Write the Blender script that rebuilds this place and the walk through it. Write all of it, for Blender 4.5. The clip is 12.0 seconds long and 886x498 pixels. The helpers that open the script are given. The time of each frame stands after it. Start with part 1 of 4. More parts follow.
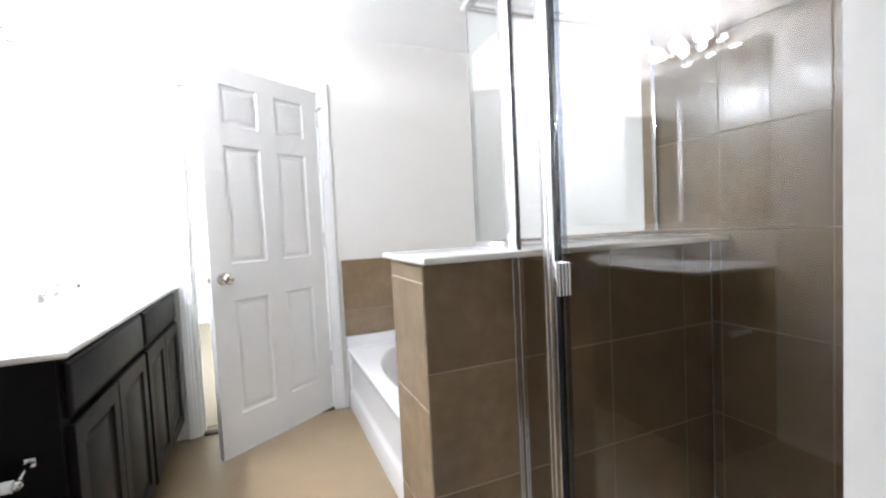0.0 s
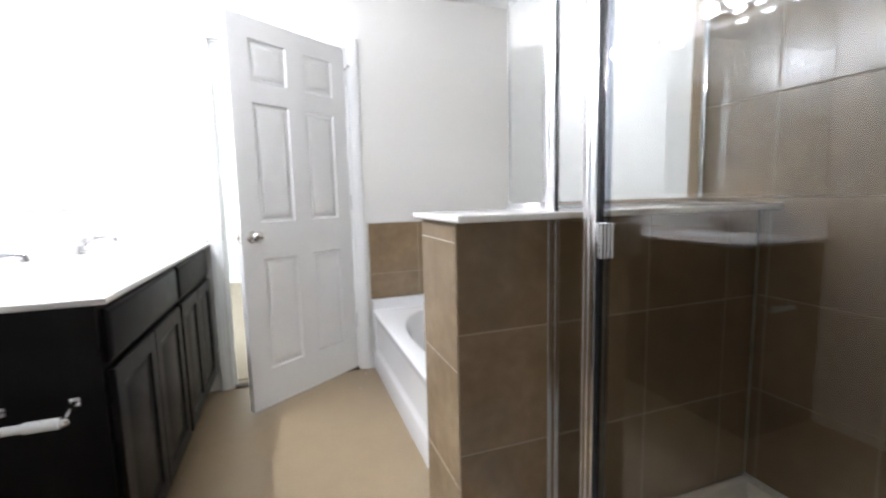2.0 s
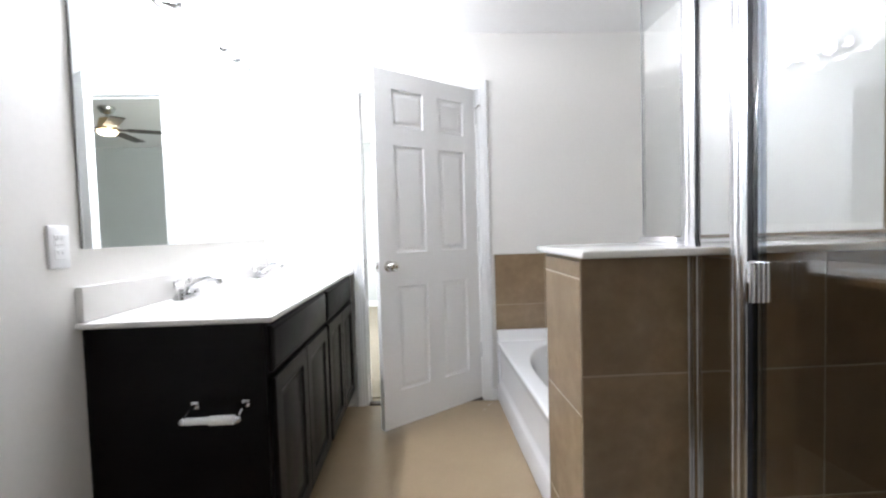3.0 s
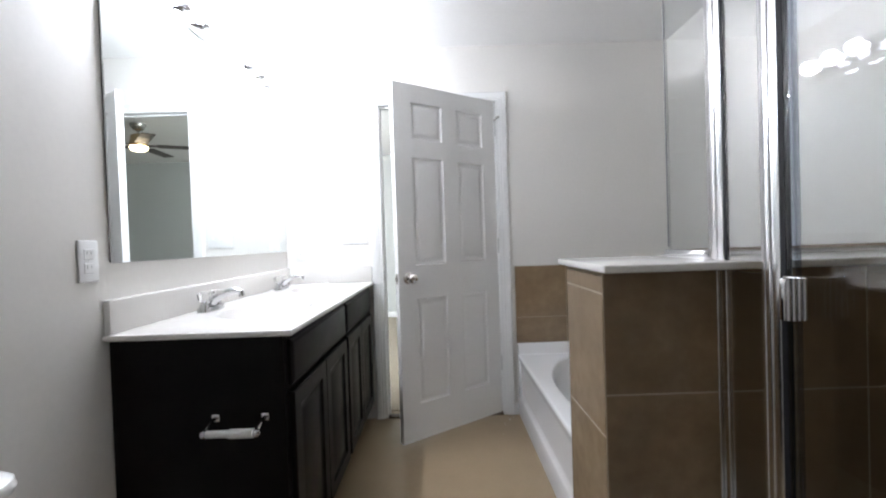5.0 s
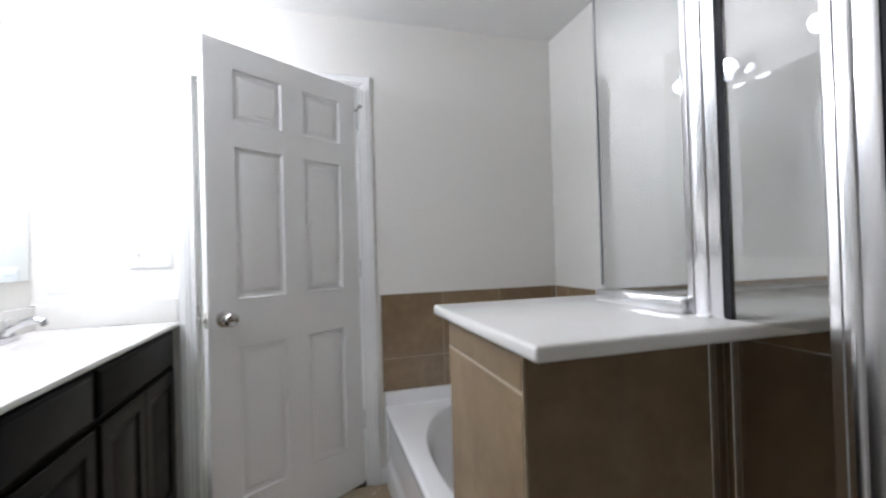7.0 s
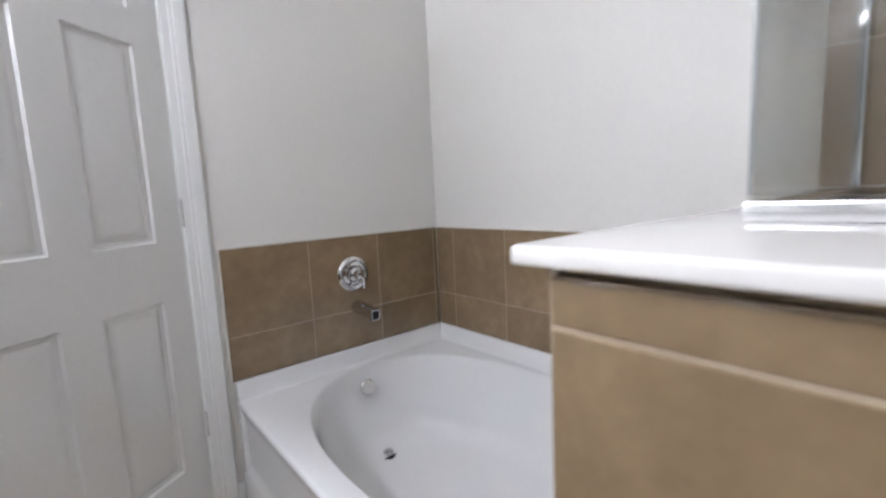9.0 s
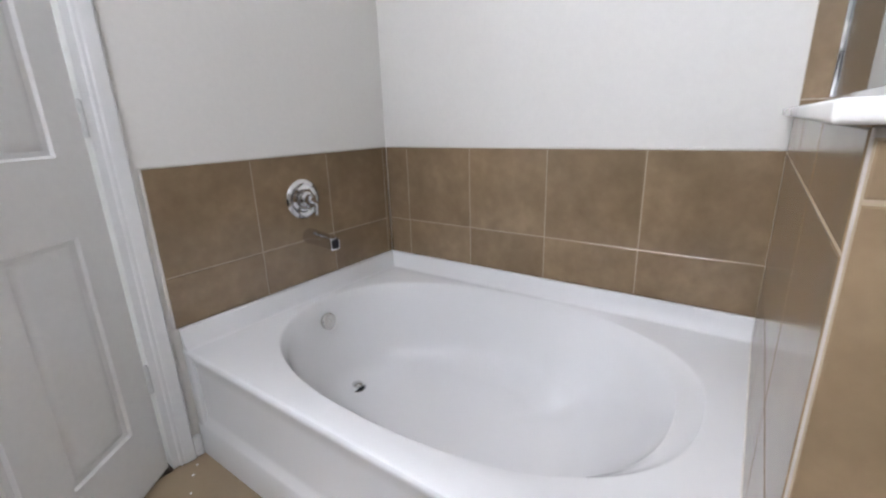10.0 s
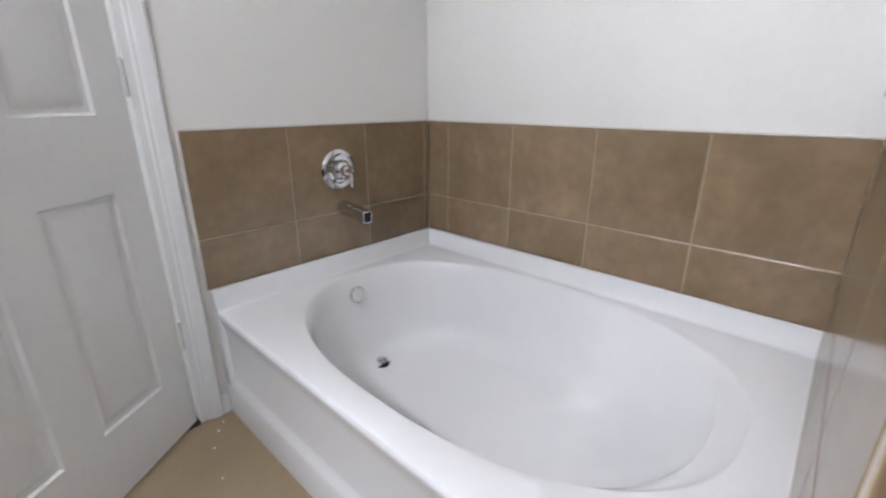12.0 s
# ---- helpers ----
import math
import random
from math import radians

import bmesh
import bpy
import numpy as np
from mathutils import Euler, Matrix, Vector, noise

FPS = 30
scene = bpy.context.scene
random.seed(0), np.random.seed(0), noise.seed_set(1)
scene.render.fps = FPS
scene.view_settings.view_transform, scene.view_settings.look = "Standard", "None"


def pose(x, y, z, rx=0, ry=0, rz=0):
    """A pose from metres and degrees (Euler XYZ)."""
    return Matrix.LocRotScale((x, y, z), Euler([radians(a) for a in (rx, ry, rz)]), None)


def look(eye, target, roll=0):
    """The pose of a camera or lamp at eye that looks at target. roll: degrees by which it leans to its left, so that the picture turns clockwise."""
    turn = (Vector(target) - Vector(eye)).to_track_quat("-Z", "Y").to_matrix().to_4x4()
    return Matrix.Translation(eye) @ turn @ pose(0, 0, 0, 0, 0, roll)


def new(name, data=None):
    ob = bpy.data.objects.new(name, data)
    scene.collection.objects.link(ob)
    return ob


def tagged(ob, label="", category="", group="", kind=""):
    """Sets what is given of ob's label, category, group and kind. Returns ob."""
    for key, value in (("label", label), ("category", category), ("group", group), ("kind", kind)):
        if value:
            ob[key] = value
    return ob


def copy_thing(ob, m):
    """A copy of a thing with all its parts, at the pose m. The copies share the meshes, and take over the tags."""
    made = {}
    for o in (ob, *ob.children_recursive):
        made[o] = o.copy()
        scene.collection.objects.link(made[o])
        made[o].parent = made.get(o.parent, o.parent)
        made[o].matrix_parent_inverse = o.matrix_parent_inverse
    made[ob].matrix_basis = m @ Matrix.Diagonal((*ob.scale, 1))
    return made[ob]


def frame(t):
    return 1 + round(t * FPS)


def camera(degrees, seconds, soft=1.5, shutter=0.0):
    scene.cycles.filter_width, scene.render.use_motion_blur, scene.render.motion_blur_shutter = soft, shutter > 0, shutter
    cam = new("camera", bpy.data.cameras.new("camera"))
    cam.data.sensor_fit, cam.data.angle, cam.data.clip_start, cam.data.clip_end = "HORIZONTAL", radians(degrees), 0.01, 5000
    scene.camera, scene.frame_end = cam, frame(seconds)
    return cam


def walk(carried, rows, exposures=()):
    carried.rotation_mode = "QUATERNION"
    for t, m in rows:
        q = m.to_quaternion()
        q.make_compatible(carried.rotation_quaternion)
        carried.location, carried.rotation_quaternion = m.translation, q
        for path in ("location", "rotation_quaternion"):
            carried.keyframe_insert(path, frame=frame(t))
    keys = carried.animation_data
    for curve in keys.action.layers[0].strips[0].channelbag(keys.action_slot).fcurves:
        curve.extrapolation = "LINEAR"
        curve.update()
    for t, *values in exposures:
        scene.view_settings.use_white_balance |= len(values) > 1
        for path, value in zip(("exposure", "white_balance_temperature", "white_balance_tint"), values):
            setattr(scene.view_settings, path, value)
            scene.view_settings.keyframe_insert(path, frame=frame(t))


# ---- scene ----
cam = camera(91.3, 12.0, soft=2.2, shutter=0.5)
PATH = [
    (0, (0.503, 0.095, 1.156), (1.272, 1.938, 1.055), -2.8),
    (0.5, (0.482, 0.121, 1.151), (1.349, 1.917, 1.0), -2.7),
    (1, (0.481, 0.131, 1.134), (1.344, 1.921, 0.907), -1.5),
    (1.5, (0.487, 0.14, 1.125), (1.295, 1.951, 0.861), -1.4),
    (2, (0.49, 0.137, 1.126), (1.152, 2.01, 0.89), -1.4),
    (2.5, (0.495, 0.141, 1.146), (0.82, 2.11, 1.015), -2.0),
    (3, (0.502, 0.116, 1.139), (0.595, 2.112, 1.054), -1.7),
    (3.5, (0.505, 0.102, 1.142), (0.504, 2.1, 1.074), -1.6),
    (3.7, (0.506, 0.097, 1.146), (0.496, 2.097, 1.100), -1.8),
    (5.3, (0.507, 0.154, 1.148), (0.520, 2.154, 1.113), -2.0),
    (5.5, (0.511, 0.199, 1.142), (0.568, 2.198, 1.093), -1.6),
    (6, (0.558, 0.402, 1.153), (0.702, 2.397, 1.145), -1.0),
    (6.5, (0.607, 0.552, 1.16), (0.941, 2.523, 1.14), -0.6),
    (7, (0.658, 0.698, 1.178), (1.219, 2.618, 1.197), -1.7),
    (7.2, (0.652, 0.730, 1.194), (1.327, 2.612, 1.169), -1.5),
    (8.8, (0.588, 1.177, 1.143), (1.879, 2.694, 0.964), -3.0),
    (9, (0.58, 1.236, 1.126), (1.866, 2.749, 0.884), -2.7),
    (9.5, (0.514, 1.411, 1.086), (1.957, 2.73, 0.662), -2.1),
    (10, (0.458, 1.521, 1.074), (2.012, 2.647, 0.512), -1.8),
    (10.5, (0.45, 1.525, 1.073), (2.028, 2.589, 0.459), -1.4),
    (11, (0.448, 1.514, 1.076), (2.011, 2.599, 0.457), -1.1),
    (11.5, (0.456, 1.52, 1.073), (2.005, 2.627, 0.463), -0.9),
    (12, (0.542, 1.513, 1.053), (1.934, 2.796, 0.407), 0.1),
]
walk(cam, [(t, look(eye, target, roll)) for t, eye, target, roll in PATH],
     exposures=[(0.0, 1.3, 6500, 10), (1.0, 1.1, 6500, 10), (2.0, 1.05, 6500, 10), (3.7, 0.72, 6500, 10), (5.3, 0.15, 6500, 10), (5.5, 0.1, 6500, 10), (7.0, 0.18, 6500, 10),
                (8.8, 0.48, 6500, 12), (9.5, 0.52, 6500, 12), (10.5, 0.65, 6500, 12), (12.0, 0.65, 6500, 12)])

# ---- world and daylight ----
world = bpy.data.worlds.new("sky")
world.use_nodes = True
scene.world = world
wn = world.node_tree.nodes
sky = wn.new("ShaderNodeTexSky")
sky.sky_type, sky.sun_disc = "NISHITA", False
sky.sun_elevation, sky.sun_rotation = radians(40), radians(120)
wn["Background"].inputs["Strength"].default_value = 0.10
world.node_tree.links.new(sky.outputs[0], wn["Background"].inputs[0])
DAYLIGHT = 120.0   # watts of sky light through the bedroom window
BULB = 170.0       # strength of the vanity bulbs
FAN_LAMP = 13.0   # strength of the ceiling fan's lamp

# ---- plan, metres ----
LEFT, RIGHT, FAR, BACK, CEIL = -0.51, 2.003, 2.955, -3.2, 2.405
THICK = 0.115
DOOR_L, DOOR_R, DOOR_H = 0.115, 0.876, 2.045
TUB_X, TUB_Y0, TUB_TOP = 0.975, 1.4585, 0.468
LEDGE_TOP, LEDGE_BOT = 1.082, 1.063
PONY_X, PONY_Y0, PONY_Y1, LEDGE_Y0 = 0.887, 1.163, 1.457, 1.089
GLASS_X, GLASS_Y, GLASS_TOP = 1.165, 1.385, 1.89
WING_Y = 0.248
COUNTER = 0.901


# ---- building helpers ----
def world_of(ob):
    if ob.parent is None:
        return ob.matrix_basis.copy()
    return world_of(ob.parent) @ ob.matrix_parent_inverse @ ob.matrix_basis


def as_object(name, bm, material, smooth=True):
    bmesh.ops.recalc_face_normals(bm, faces=bm.faces)
    me = bpy.data.meshes.new(name)
    bm.to_mesh(me)
    bm.free()
    if smooth:
        me.shade_smooth()
        me.set_sharp_from_angle(angle=radians(32))
    me.materials.append(material)
    return new(name, me)


def part(name, bm, material, parent, label=""):
    ob = as_object(name, bm, material)
    ob.parent = parent
    ob.matrix_parent_inverse = world_of(parent).inverted()
    return tagged(ob, label)


def thing(name, at, label, category, group="", kind=""):
    ob = new(name)
    ob.empty_display_size = 0.1
    ob.matrix_basis = Matrix.Translation(at)
    return tagged(ob, label, category, group, kind)


def structure(name, bm, material, label="", category=""):
    return tagged(as_object(name, bm, material), label, category, kind="structure")


def box(x0, x1, y0, y1, z0, z1, bevel=0.0, seg=2, bm=None):
    one = bmesh.new()
    bmesh.ops.create_cube(one, size=1.0)
    for v in one.verts:
        v.co = Vector((x0 + (v.co.x + 0.5) * (x1 - x0), y0 + (v.co.y + 0.5) * (y1 - y0), z0 + (v.co.z + 0.5) * (z1 - z0)))
    if bevel:
        bmesh.ops.bevel(one, geom=one.edges[:], offset=bevel, segments=seg, profile=0.5, affect="EDGES")
    return joined(bm, one)


def joined(bm, one):
    if bm is None:
        return one
    me = bpy.data.meshes.new("scratch")
    one.to_mesh(me)
    one.free()
    bm.from_mesh(me)
    bpy.data.meshes.remove(me)
    return bm


def rod(a, b, r0, r1=None, n=20, bm=None):
    """A capped cone frustum from a to b."""
    a, b = Vector(a), Vector(b)
    one = bmesh.new()
    bmesh.ops.create_cone(one, cap_ends=True, segments=n, radius1=r0, radius2=r0 if r1 is None else r1, depth=(b - a).length)
    turn = (b - a).to_track_quat("Z", "Y").to_matrix().to_4x4()
    bmesh.ops.transform(one, matrix=Matrix.Translation((a + b) / 2) @ turn, verts=one.verts)
    return joined(bm, one)


def ball(c, r, n=20, squash=(1, 1, 1), bm=None):
    one = bmesh.new()
    bmesh.ops.create_uvsphere(one, u_segments=n, v_segments=n // 2, radius=r)
    for v in one.verts:
        v.co = Vector(c) + Vector((v.co.x * squash[0], v.co.y * squash[1], v.co.z * squash[2]))
    return joined(bm, one)


def turned(profile, at, axis, n=28, bm=None):
    """A surface of revolution: profile of (distance along the axis, radius)."""
    one = bmesh.new()
    turn = Vector(axis).to_track_quat("Z", "Y").to_matrix()
    rings = []
    for d, r in profile:
        rings.append([one.verts.new(Vector(at) + turn @ Vector((r * math.cos(2 * math.pi * i / n), r * math.sin(2 * math.pi * i / n), d))) for i in range(n)])
    for a, b in zip(rings, rings[1:]):
        for i in range(n):
            one.faces.new((a[i], a[(i + 1) % n], b[(i + 1) % n], b[i]))
    one.faces.new(rings[0][::-1])
    one.faces.new(rings[-1])
    return joined(bm, one)


def tube(points, r, n=12, bm=None, flat=1.0, radii=None):
    """A round bar swept along points."""
    one = bmesh.new()
    pts = [Vector(p) for p in points]
    rings = []
    for i, p in enumerate(pts):
        d = (pts[min(i + 1, len(pts) - 1)] - pts[max(i - 1, 0)]).normalized()
        side = d.cross(Vector((0, 1, 0)) if abs(d.y) < 0.9 else Vector((1, 0, 0))).normalized()
        up = side.cross(d)
        rr = radii[i] if radii else r
        rings.append([one.verts.new(p + side * (rr * flat * math.cos(2 * math.pi * k / n)) + up * (rr * math.sin(2 * math.pi * k / n))) for k in range(n)])
    for a, b in zip(rings, rings[1:]):
        for k in range(n):
            one.faces.new((a[k], a[(k + 1) % n], b[(k + 1) % n], b[k]))
    one.faces.new(rings[0][::-1])
    one.faces.new(rings[-1])
    return joined(bm, one)


def bend(points, steps=6):
    """Catmull-Rom smoothing of a list of points."""
    p = [Vector(q) for q in points]
    p = [2 * p[0] - p[1]] + p + [2 * p[-1] - p[-2]]
    made = []
    for i in range(1, len(p) - 2):
        for k in range(steps):
            u = k / steps
            made.append(0.5 * (2 * p[i] + (p[i + 1] - p[i - 1]) * u + (2 * p[i - 1] - 5 * p[i] + 4 * p[i + 1] - p[i + 2]) * u * u
                               + (3 * p[i] - p[i - 1] - 3 * p[i + 1] + p[i + 2]) * u ** 3))
    return made + [p[-2]]


def oval(cx, cy, ax, ay, power, n):
    made = []
    for i in range(n):
        c, s = math.cos(2 * math.pi * i / n), math.sin(2 * math.pi * i / n)
        made.append((cx + ax * math.copysign(abs(c) ** (2 / power), c), cy + ay * math.copysign(abs(s) ** (2 / power), s)))
    return made


def rect_round(cx, cy, ring, x0, x1, y0, y1):
    """Points on a rectangle's edge, one for each point of a ring inside it, its corners among them."""
    made = []
    for x, y in ring:
        dx, dy = x - cx, y - cy
        k = min(((x1 if dx > 0 else x0) - cx) / dx if abs(dx) > 1e-9 else 1e9, ((y1 if dy > 0 else y0) - cy) / dy if abs(dy) > 1e-9 else 1e9)
        made.append([cx + k * dx, cy + k * dy])
    for qx, qy in ((x0, y0), (x0, y1), (x1, y0), (x1, y1)):
        i = min(range(len(made)), key=lambda j: (made[j][0] - qx) ** 2 + (made[j][1] - qy) ** 2)
        made[i] = [qx, qy]
    return made


def loft(rings, bm=None, close=True):
    """Quads between rings of 3D points; the last one is closed."""
    one = bmesh.new()
    vs = [[one.verts.new(p) for p in ring] for ring in rings]
    n = len(vs[0])
    for a, b in zip(vs, vs[1:]):
        for i in range(n):
            one.faces.new((a[i], a[(i + 1) % n], b[(i + 1) % n], b[i]))
    if close:
        one.faces.new(vs[-1])
    return joined(bm, one)


# ---- materials ----
def material(name, colour, rough=0.5, metal=0.0, second=None, scale=6.0, amount=0.5, fine=60.0, fine_amount=0.15, bump=0.0, bump_scale=120.0, bump_depth=0.002,
             rough_spread=0.06, spec=0.5, per_object=0.0, detail=4.0, coat=0.0):
    m = bpy.data.materials.new(name)
    m.use_nodes = True
    nt = m.node_tree
    nodes, link = nt.nodes, nt.links.new
    bsdf = nodes["Principled BSDF"]
    bsdf.inputs["Metallic"].default_value = metal
    bsdf.inputs["Specular IOR Level"].default_value = spec
    bsdf.inputs["Coat Weight"].default_value = coat
    bsdf.inputs["Coat Roughness"].default_value = 0.05
    geo = nodes.new("ShaderNodeNewGeometry")
    away = nodes.new("ShaderNodeVectorMath")
    away.operation = "ADD"
    away.inputs[1].default_value = (0.371, 0.613, 0.237)
    link(geo.outputs["Position"], away.inputs[0])
    place = away.outputs[0]
    if per_object:
        info = nodes.new("ShaderNodeObjectInfo")
        shift = nodes.new("ShaderNodeVectorMath")
        shift.operation = "MULTIPLY_ADD"
        shift.inputs[1].default_value = (1, 1, 1)
        link(geo.outputs["Position"], shift.inputs[0])
        spread = nodes.new("ShaderNodeVectorMath")
        spread.operation = "SCALE"
        spread.inputs[0].default_value = (13.0, 29.0, 7.0)
        link(info.outputs["Random"], spread.inputs["Scale"])
        link(spread.outputs[0], shift.inputs[2])
        place = shift.outputs[0]

    def grain(s, d):
        nz = nodes.new("ShaderNodeTexNoise")
        nz.inputs["Scale"].default_value, nz.inputs["Detail"].default_value, nz.inputs["Roughness"].default_value = s, d, 0.6
        link(place, nz.inputs["Vector"])
        return nz.outputs[0]

    def mixed(fac, a, b, k):
        ramp = nodes.new("ShaderNodeMapRange")
        ramp.inputs[1].default_value, ramp.inputs[2].default_value, ramp.inputs[4].default_value = 0.3, 0.7, k
        link(fac, ramp.inputs[0])
        mx = nodes.new("ShaderNodeMix")
        mx.data_type = "RGBA"
        link(ramp.outputs[0], mx.inputs[0])
        for sock, v in ((mx.inputs[6], a), (mx.inputs[7], b)):
            if isinstance(v, tuple):
                sock.default_value = (*v, 1)
            else:
                link(v, sock)
        return mx.outputs[2]

    second = second or tuple(c * 0.9 for c in colour)
    col = mixed(grain(scale, detail), colour, second, amount)
    col = mixed(grain(fine, 3.0), col, tuple(c * 0.82 for c in second), fine_amount)
    if per_object:
        hsv = nodes.new("ShaderNodeHueSaturation")
        val = nodes.new("ShaderNodeMapRange")
        val.inputs[3].default_value, val.inputs[4].default_value = 1 - per_object, 1 + per_object
        link(info.outputs["Random"], val.inputs[0])
        link(val.outputs[0], hsv.inputs["Value"])
        link(col, hsv.inputs["Color"])
        col = hsv.outputs[0]
    link(col, bsdf.inputs["Base Color"])
    rr = nodes.new("ShaderNodeMapRange")
    rr.inputs[3].default_value, rr.inputs[4].default_value = max(rough - rough_spread, 0.0), rough + rough_spread
    link(grain(scale * 2.3, 3.0), rr.inputs[0])
    link(rr.outputs[0], bsdf.inputs["Roughness"])
    if bump:
        bp = nodes.new("ShaderNodeBump")
        bp.inputs["Strength"].default_value, bp.inputs["Distance"].default_value = bump, bump_depth
        link(grain(bump_scale, 3.0), bp.inputs["Height"])
        link(bp.outputs[0], bsdf.inputs["Normal"])
    return m


def glowing(name, colour, strength):
    m = bpy.data.materials.new(name)
    m.use_nodes = True
    b = m.node_tree.nodes["Principled BSDF"]
    b.inputs["Base Color"].default_value = (0.9, 0.9, 0.88, 1)
    b.inputs["Emission Color"].default_value = (*colour, 1)
    b.inputs["Emission Strength"].default_value = strength
    return m


def clear(name, colour, rough=0.0):
    m = bpy.data.materials.new(name)
    m.use_nodes = True
    b = m.node_tree.nodes["Principled BSDF"]
    b.inputs["Base Color"].default_value = (*colour, 1)
    b.inputs["Transmission Weight"].default_value = 1.0
    b.inputs["Roughness"].default_value = rough
    b.inputs["IOR"].default_value = 1.5
    return m


def tinted_pane(name, tint, gloss=0.06):
    """Grey-tinted pane: transparent, with a mirror share that grows towards grazing angles (Schlick)."""
    m = bpy.data.materials.new(name)
    m.use_nodes = True
    nodes, link = m.node_tree.nodes, m.node_tree.links.new
    nodes.remove(nodes["Principled BSDF"])
    weight = nodes.new("ShaderNodeLayerWeight")
    weight.inputs["Blend"].default_value = 0.5
    power = nodes.new("ShaderNodeMath")
    power.operation, power.inputs[1].default_value = "POWER", 5.0
    share = nodes.new("ShaderNodeMath")
    share.operation, share.inputs[1].default_value, share.inputs[2].default_value = "MULTIPLY_ADD", 1.0 - gloss, gloss
    see, shine, mix = nodes.new("ShaderNodeBsdfTransparent"), nodes.new("ShaderNodeBsdfGlossy"), nodes.new("ShaderNodeMixShader")
    see.inputs[0].default_value = (*tint, 1)
    shine.inputs["Roughness"].default_value = 0.0
    link(weight.outputs["Facing"], power.inputs[0])
    link(power.outputs[0], share.inputs[0])
    link(share.outputs[0], mix.inputs[0])
    link(see.outputs[0], mix.inputs[1])
    link(shine.outputs[0], mix.inputs[2])
    link(mix.outputs[0], nodes["Material Output"].inputs["Surface"])
    return m


WALL = material("wall_paint", (0.765, 0.745, 0.705), 0.55, second=(0.735, 0.72, 0.685), scale=1.6, bump=0.06, bump_scale=60, bump_depth=0.0015)
CEILING = material("ceiling_paint", (0.86, 0.855, 0.84), 0.8, second=(0.83, 0.82, 0.80), scale=2.0, bump=0.5, bump_scale=110, bump_depth=0.002)
TRIM = material("trim_paint", (0.80, 0.80, 0.79), 0.35, second=(0.77, 0.77, 0.755), scale=5.0, bump=0.08, bump_scale=60)
DOORPAINT = material("door_paint", (0.81, 0.805, 0.79), 0.38, second=(0.78, 0.775, 0.76), scale=4.0, bump=0.12, bump_scale=160, bump_depth=0.001)
TILE = material("ceramic_tile", (0.276, 0.194, 0.116), 0.19, rough_spread=0.05, second=(0.176, 0.123, 0.071), scale=5.0, amount=0.9, detail=5.0, fine=24, fine_amount=0.35, per_object=0.06)
GROUT = material("grout", (0.345, 0.268, 0.185), 0.85, second=(0.27, 0.205, 0.14), scale=14, bump=0.4, bump_scale=300)
VINYL = material("floor_vinyl", (0.305, 0.225, 0.139), 0.335, second=(0.250, 0.183, 0.111), scale=4.0, amount=0.6, detail=5.0, fine=60, fine_amount=0.16, rough_spread=0.05, bump=0.06, bump_scale=60, bump_depth=0.001)
CARPET = material("carpet", (0.42, 0.36, 0.28), 0.95, second=(0.34, 0.29, 0.22), scale=30, fine=240, fine_amount=0.5, bump=0.8, bump_scale=400, bump_depth=0.006)
LEDGE_MARBLE = material("ledge_marble", (0.80, 0.785, 0.755), 0.13, second=(0.755, 0.735, 0.70), scale=5.0, amount=0.6, fine=22, fine_amount=0.08)
MARBLE = material("cultured_marble", (0.71, 0.695, 0.665), 0.16, second=(0.67, 0.65, 0.615), scale=5.0, amount=0.6, fine=22, fine_amount=0.08)
ACRYLIC = material("tub_acrylic", (0.80, 0.80, 0.80), 0.14, second=(0.775, 0.775, 0.775), scale=3.0, fine_amount=0.05)
PAN = material("shower_pan", (0.74, 0.72, 0.67), 0.35, second=(0.68, 0.65, 0.60), scale=5.0)
PORCELAIN = material("porcelain", (0.82, 0.82, 0.81), 0.08, second=(0.80, 0.80, 0.79), scale=3.0, fine_amount=0.03)
ESPRESSO = material("espresso_wood", (0.0070, 0.0052, 0.0048), 0.38, spec=0.09, second=(0.0040, 0.0031, 0.0029), scale=9.0, amount=0.8, fine=80, fine_amount=0.4, bump=0.12, bump_scale=110, bump_depth=0.001)
CHROME = material("chrome", (0.66, 0.66, 0.67), 0.07, metal=1.0, second=(0.62, 0.62, 0.63), scale=8, rough_spread=0.03, fine_amount=0.05)
ALUMINIUM = material("bright_aluminium", (0.92, 0.92, 0.94), 0.2, metal=1.0, second=(0.84, 0.84, 0.86), scale=9, rough_spread=0.04, fine_amount=0.1)
NICKEL = material("satin_nickel", (0.62, 0.60, 0.57), 0.22, metal=1.0, rough_spread=0.04, second=(0.56, 0.54, 0.51), scale=9)
PAINTED_METAL = material("painted_hinge_steel", (0.58, 0.58, 0.57), 0.4, metal=0.3, second=(0.72, 0.72, 0.71), scale=40, amount=0.8, fine_amount=0.2)
SLOT_SHADE = material("outlet_slot_shade", (0.30, 0.30, 0.29), 0.6)
PLASTIC = material("white_plastic", (0.80, 0.80, 0.79), 0.35, second=(0.785, 0.785, 0.775), scale=6, fine_amount=0.04)
EDGE_SEAL = tinted_pane("edge_seal_vinyl", (0.70, 0.74, 0.80))
SEAL = material("silicone_seal", (0.30, 0.31, 0.31), 0.4)
# for gaskets and mirror backing, and for shade painted into drain and spout
DARK = material("dark_parts_and_hollow_shade", (0.014, 0.014, 0.016), 0.6, spec=0.15, second=(0.012, 0.012, 0.013), scale=12)
BLADE = material("fan_blade", (0.06, 0.045, 0.035), 0.4, second=(0.04, 0.03, 0.024), scale=9)
BEDWALL = material("bedroom_paint", (0.50, 0.51, 0.49), 0.6, second=(0.47, 0.48, 0.46), scale=1.6, bump=0.25, bump_scale=90, bump_depth=0.0015)
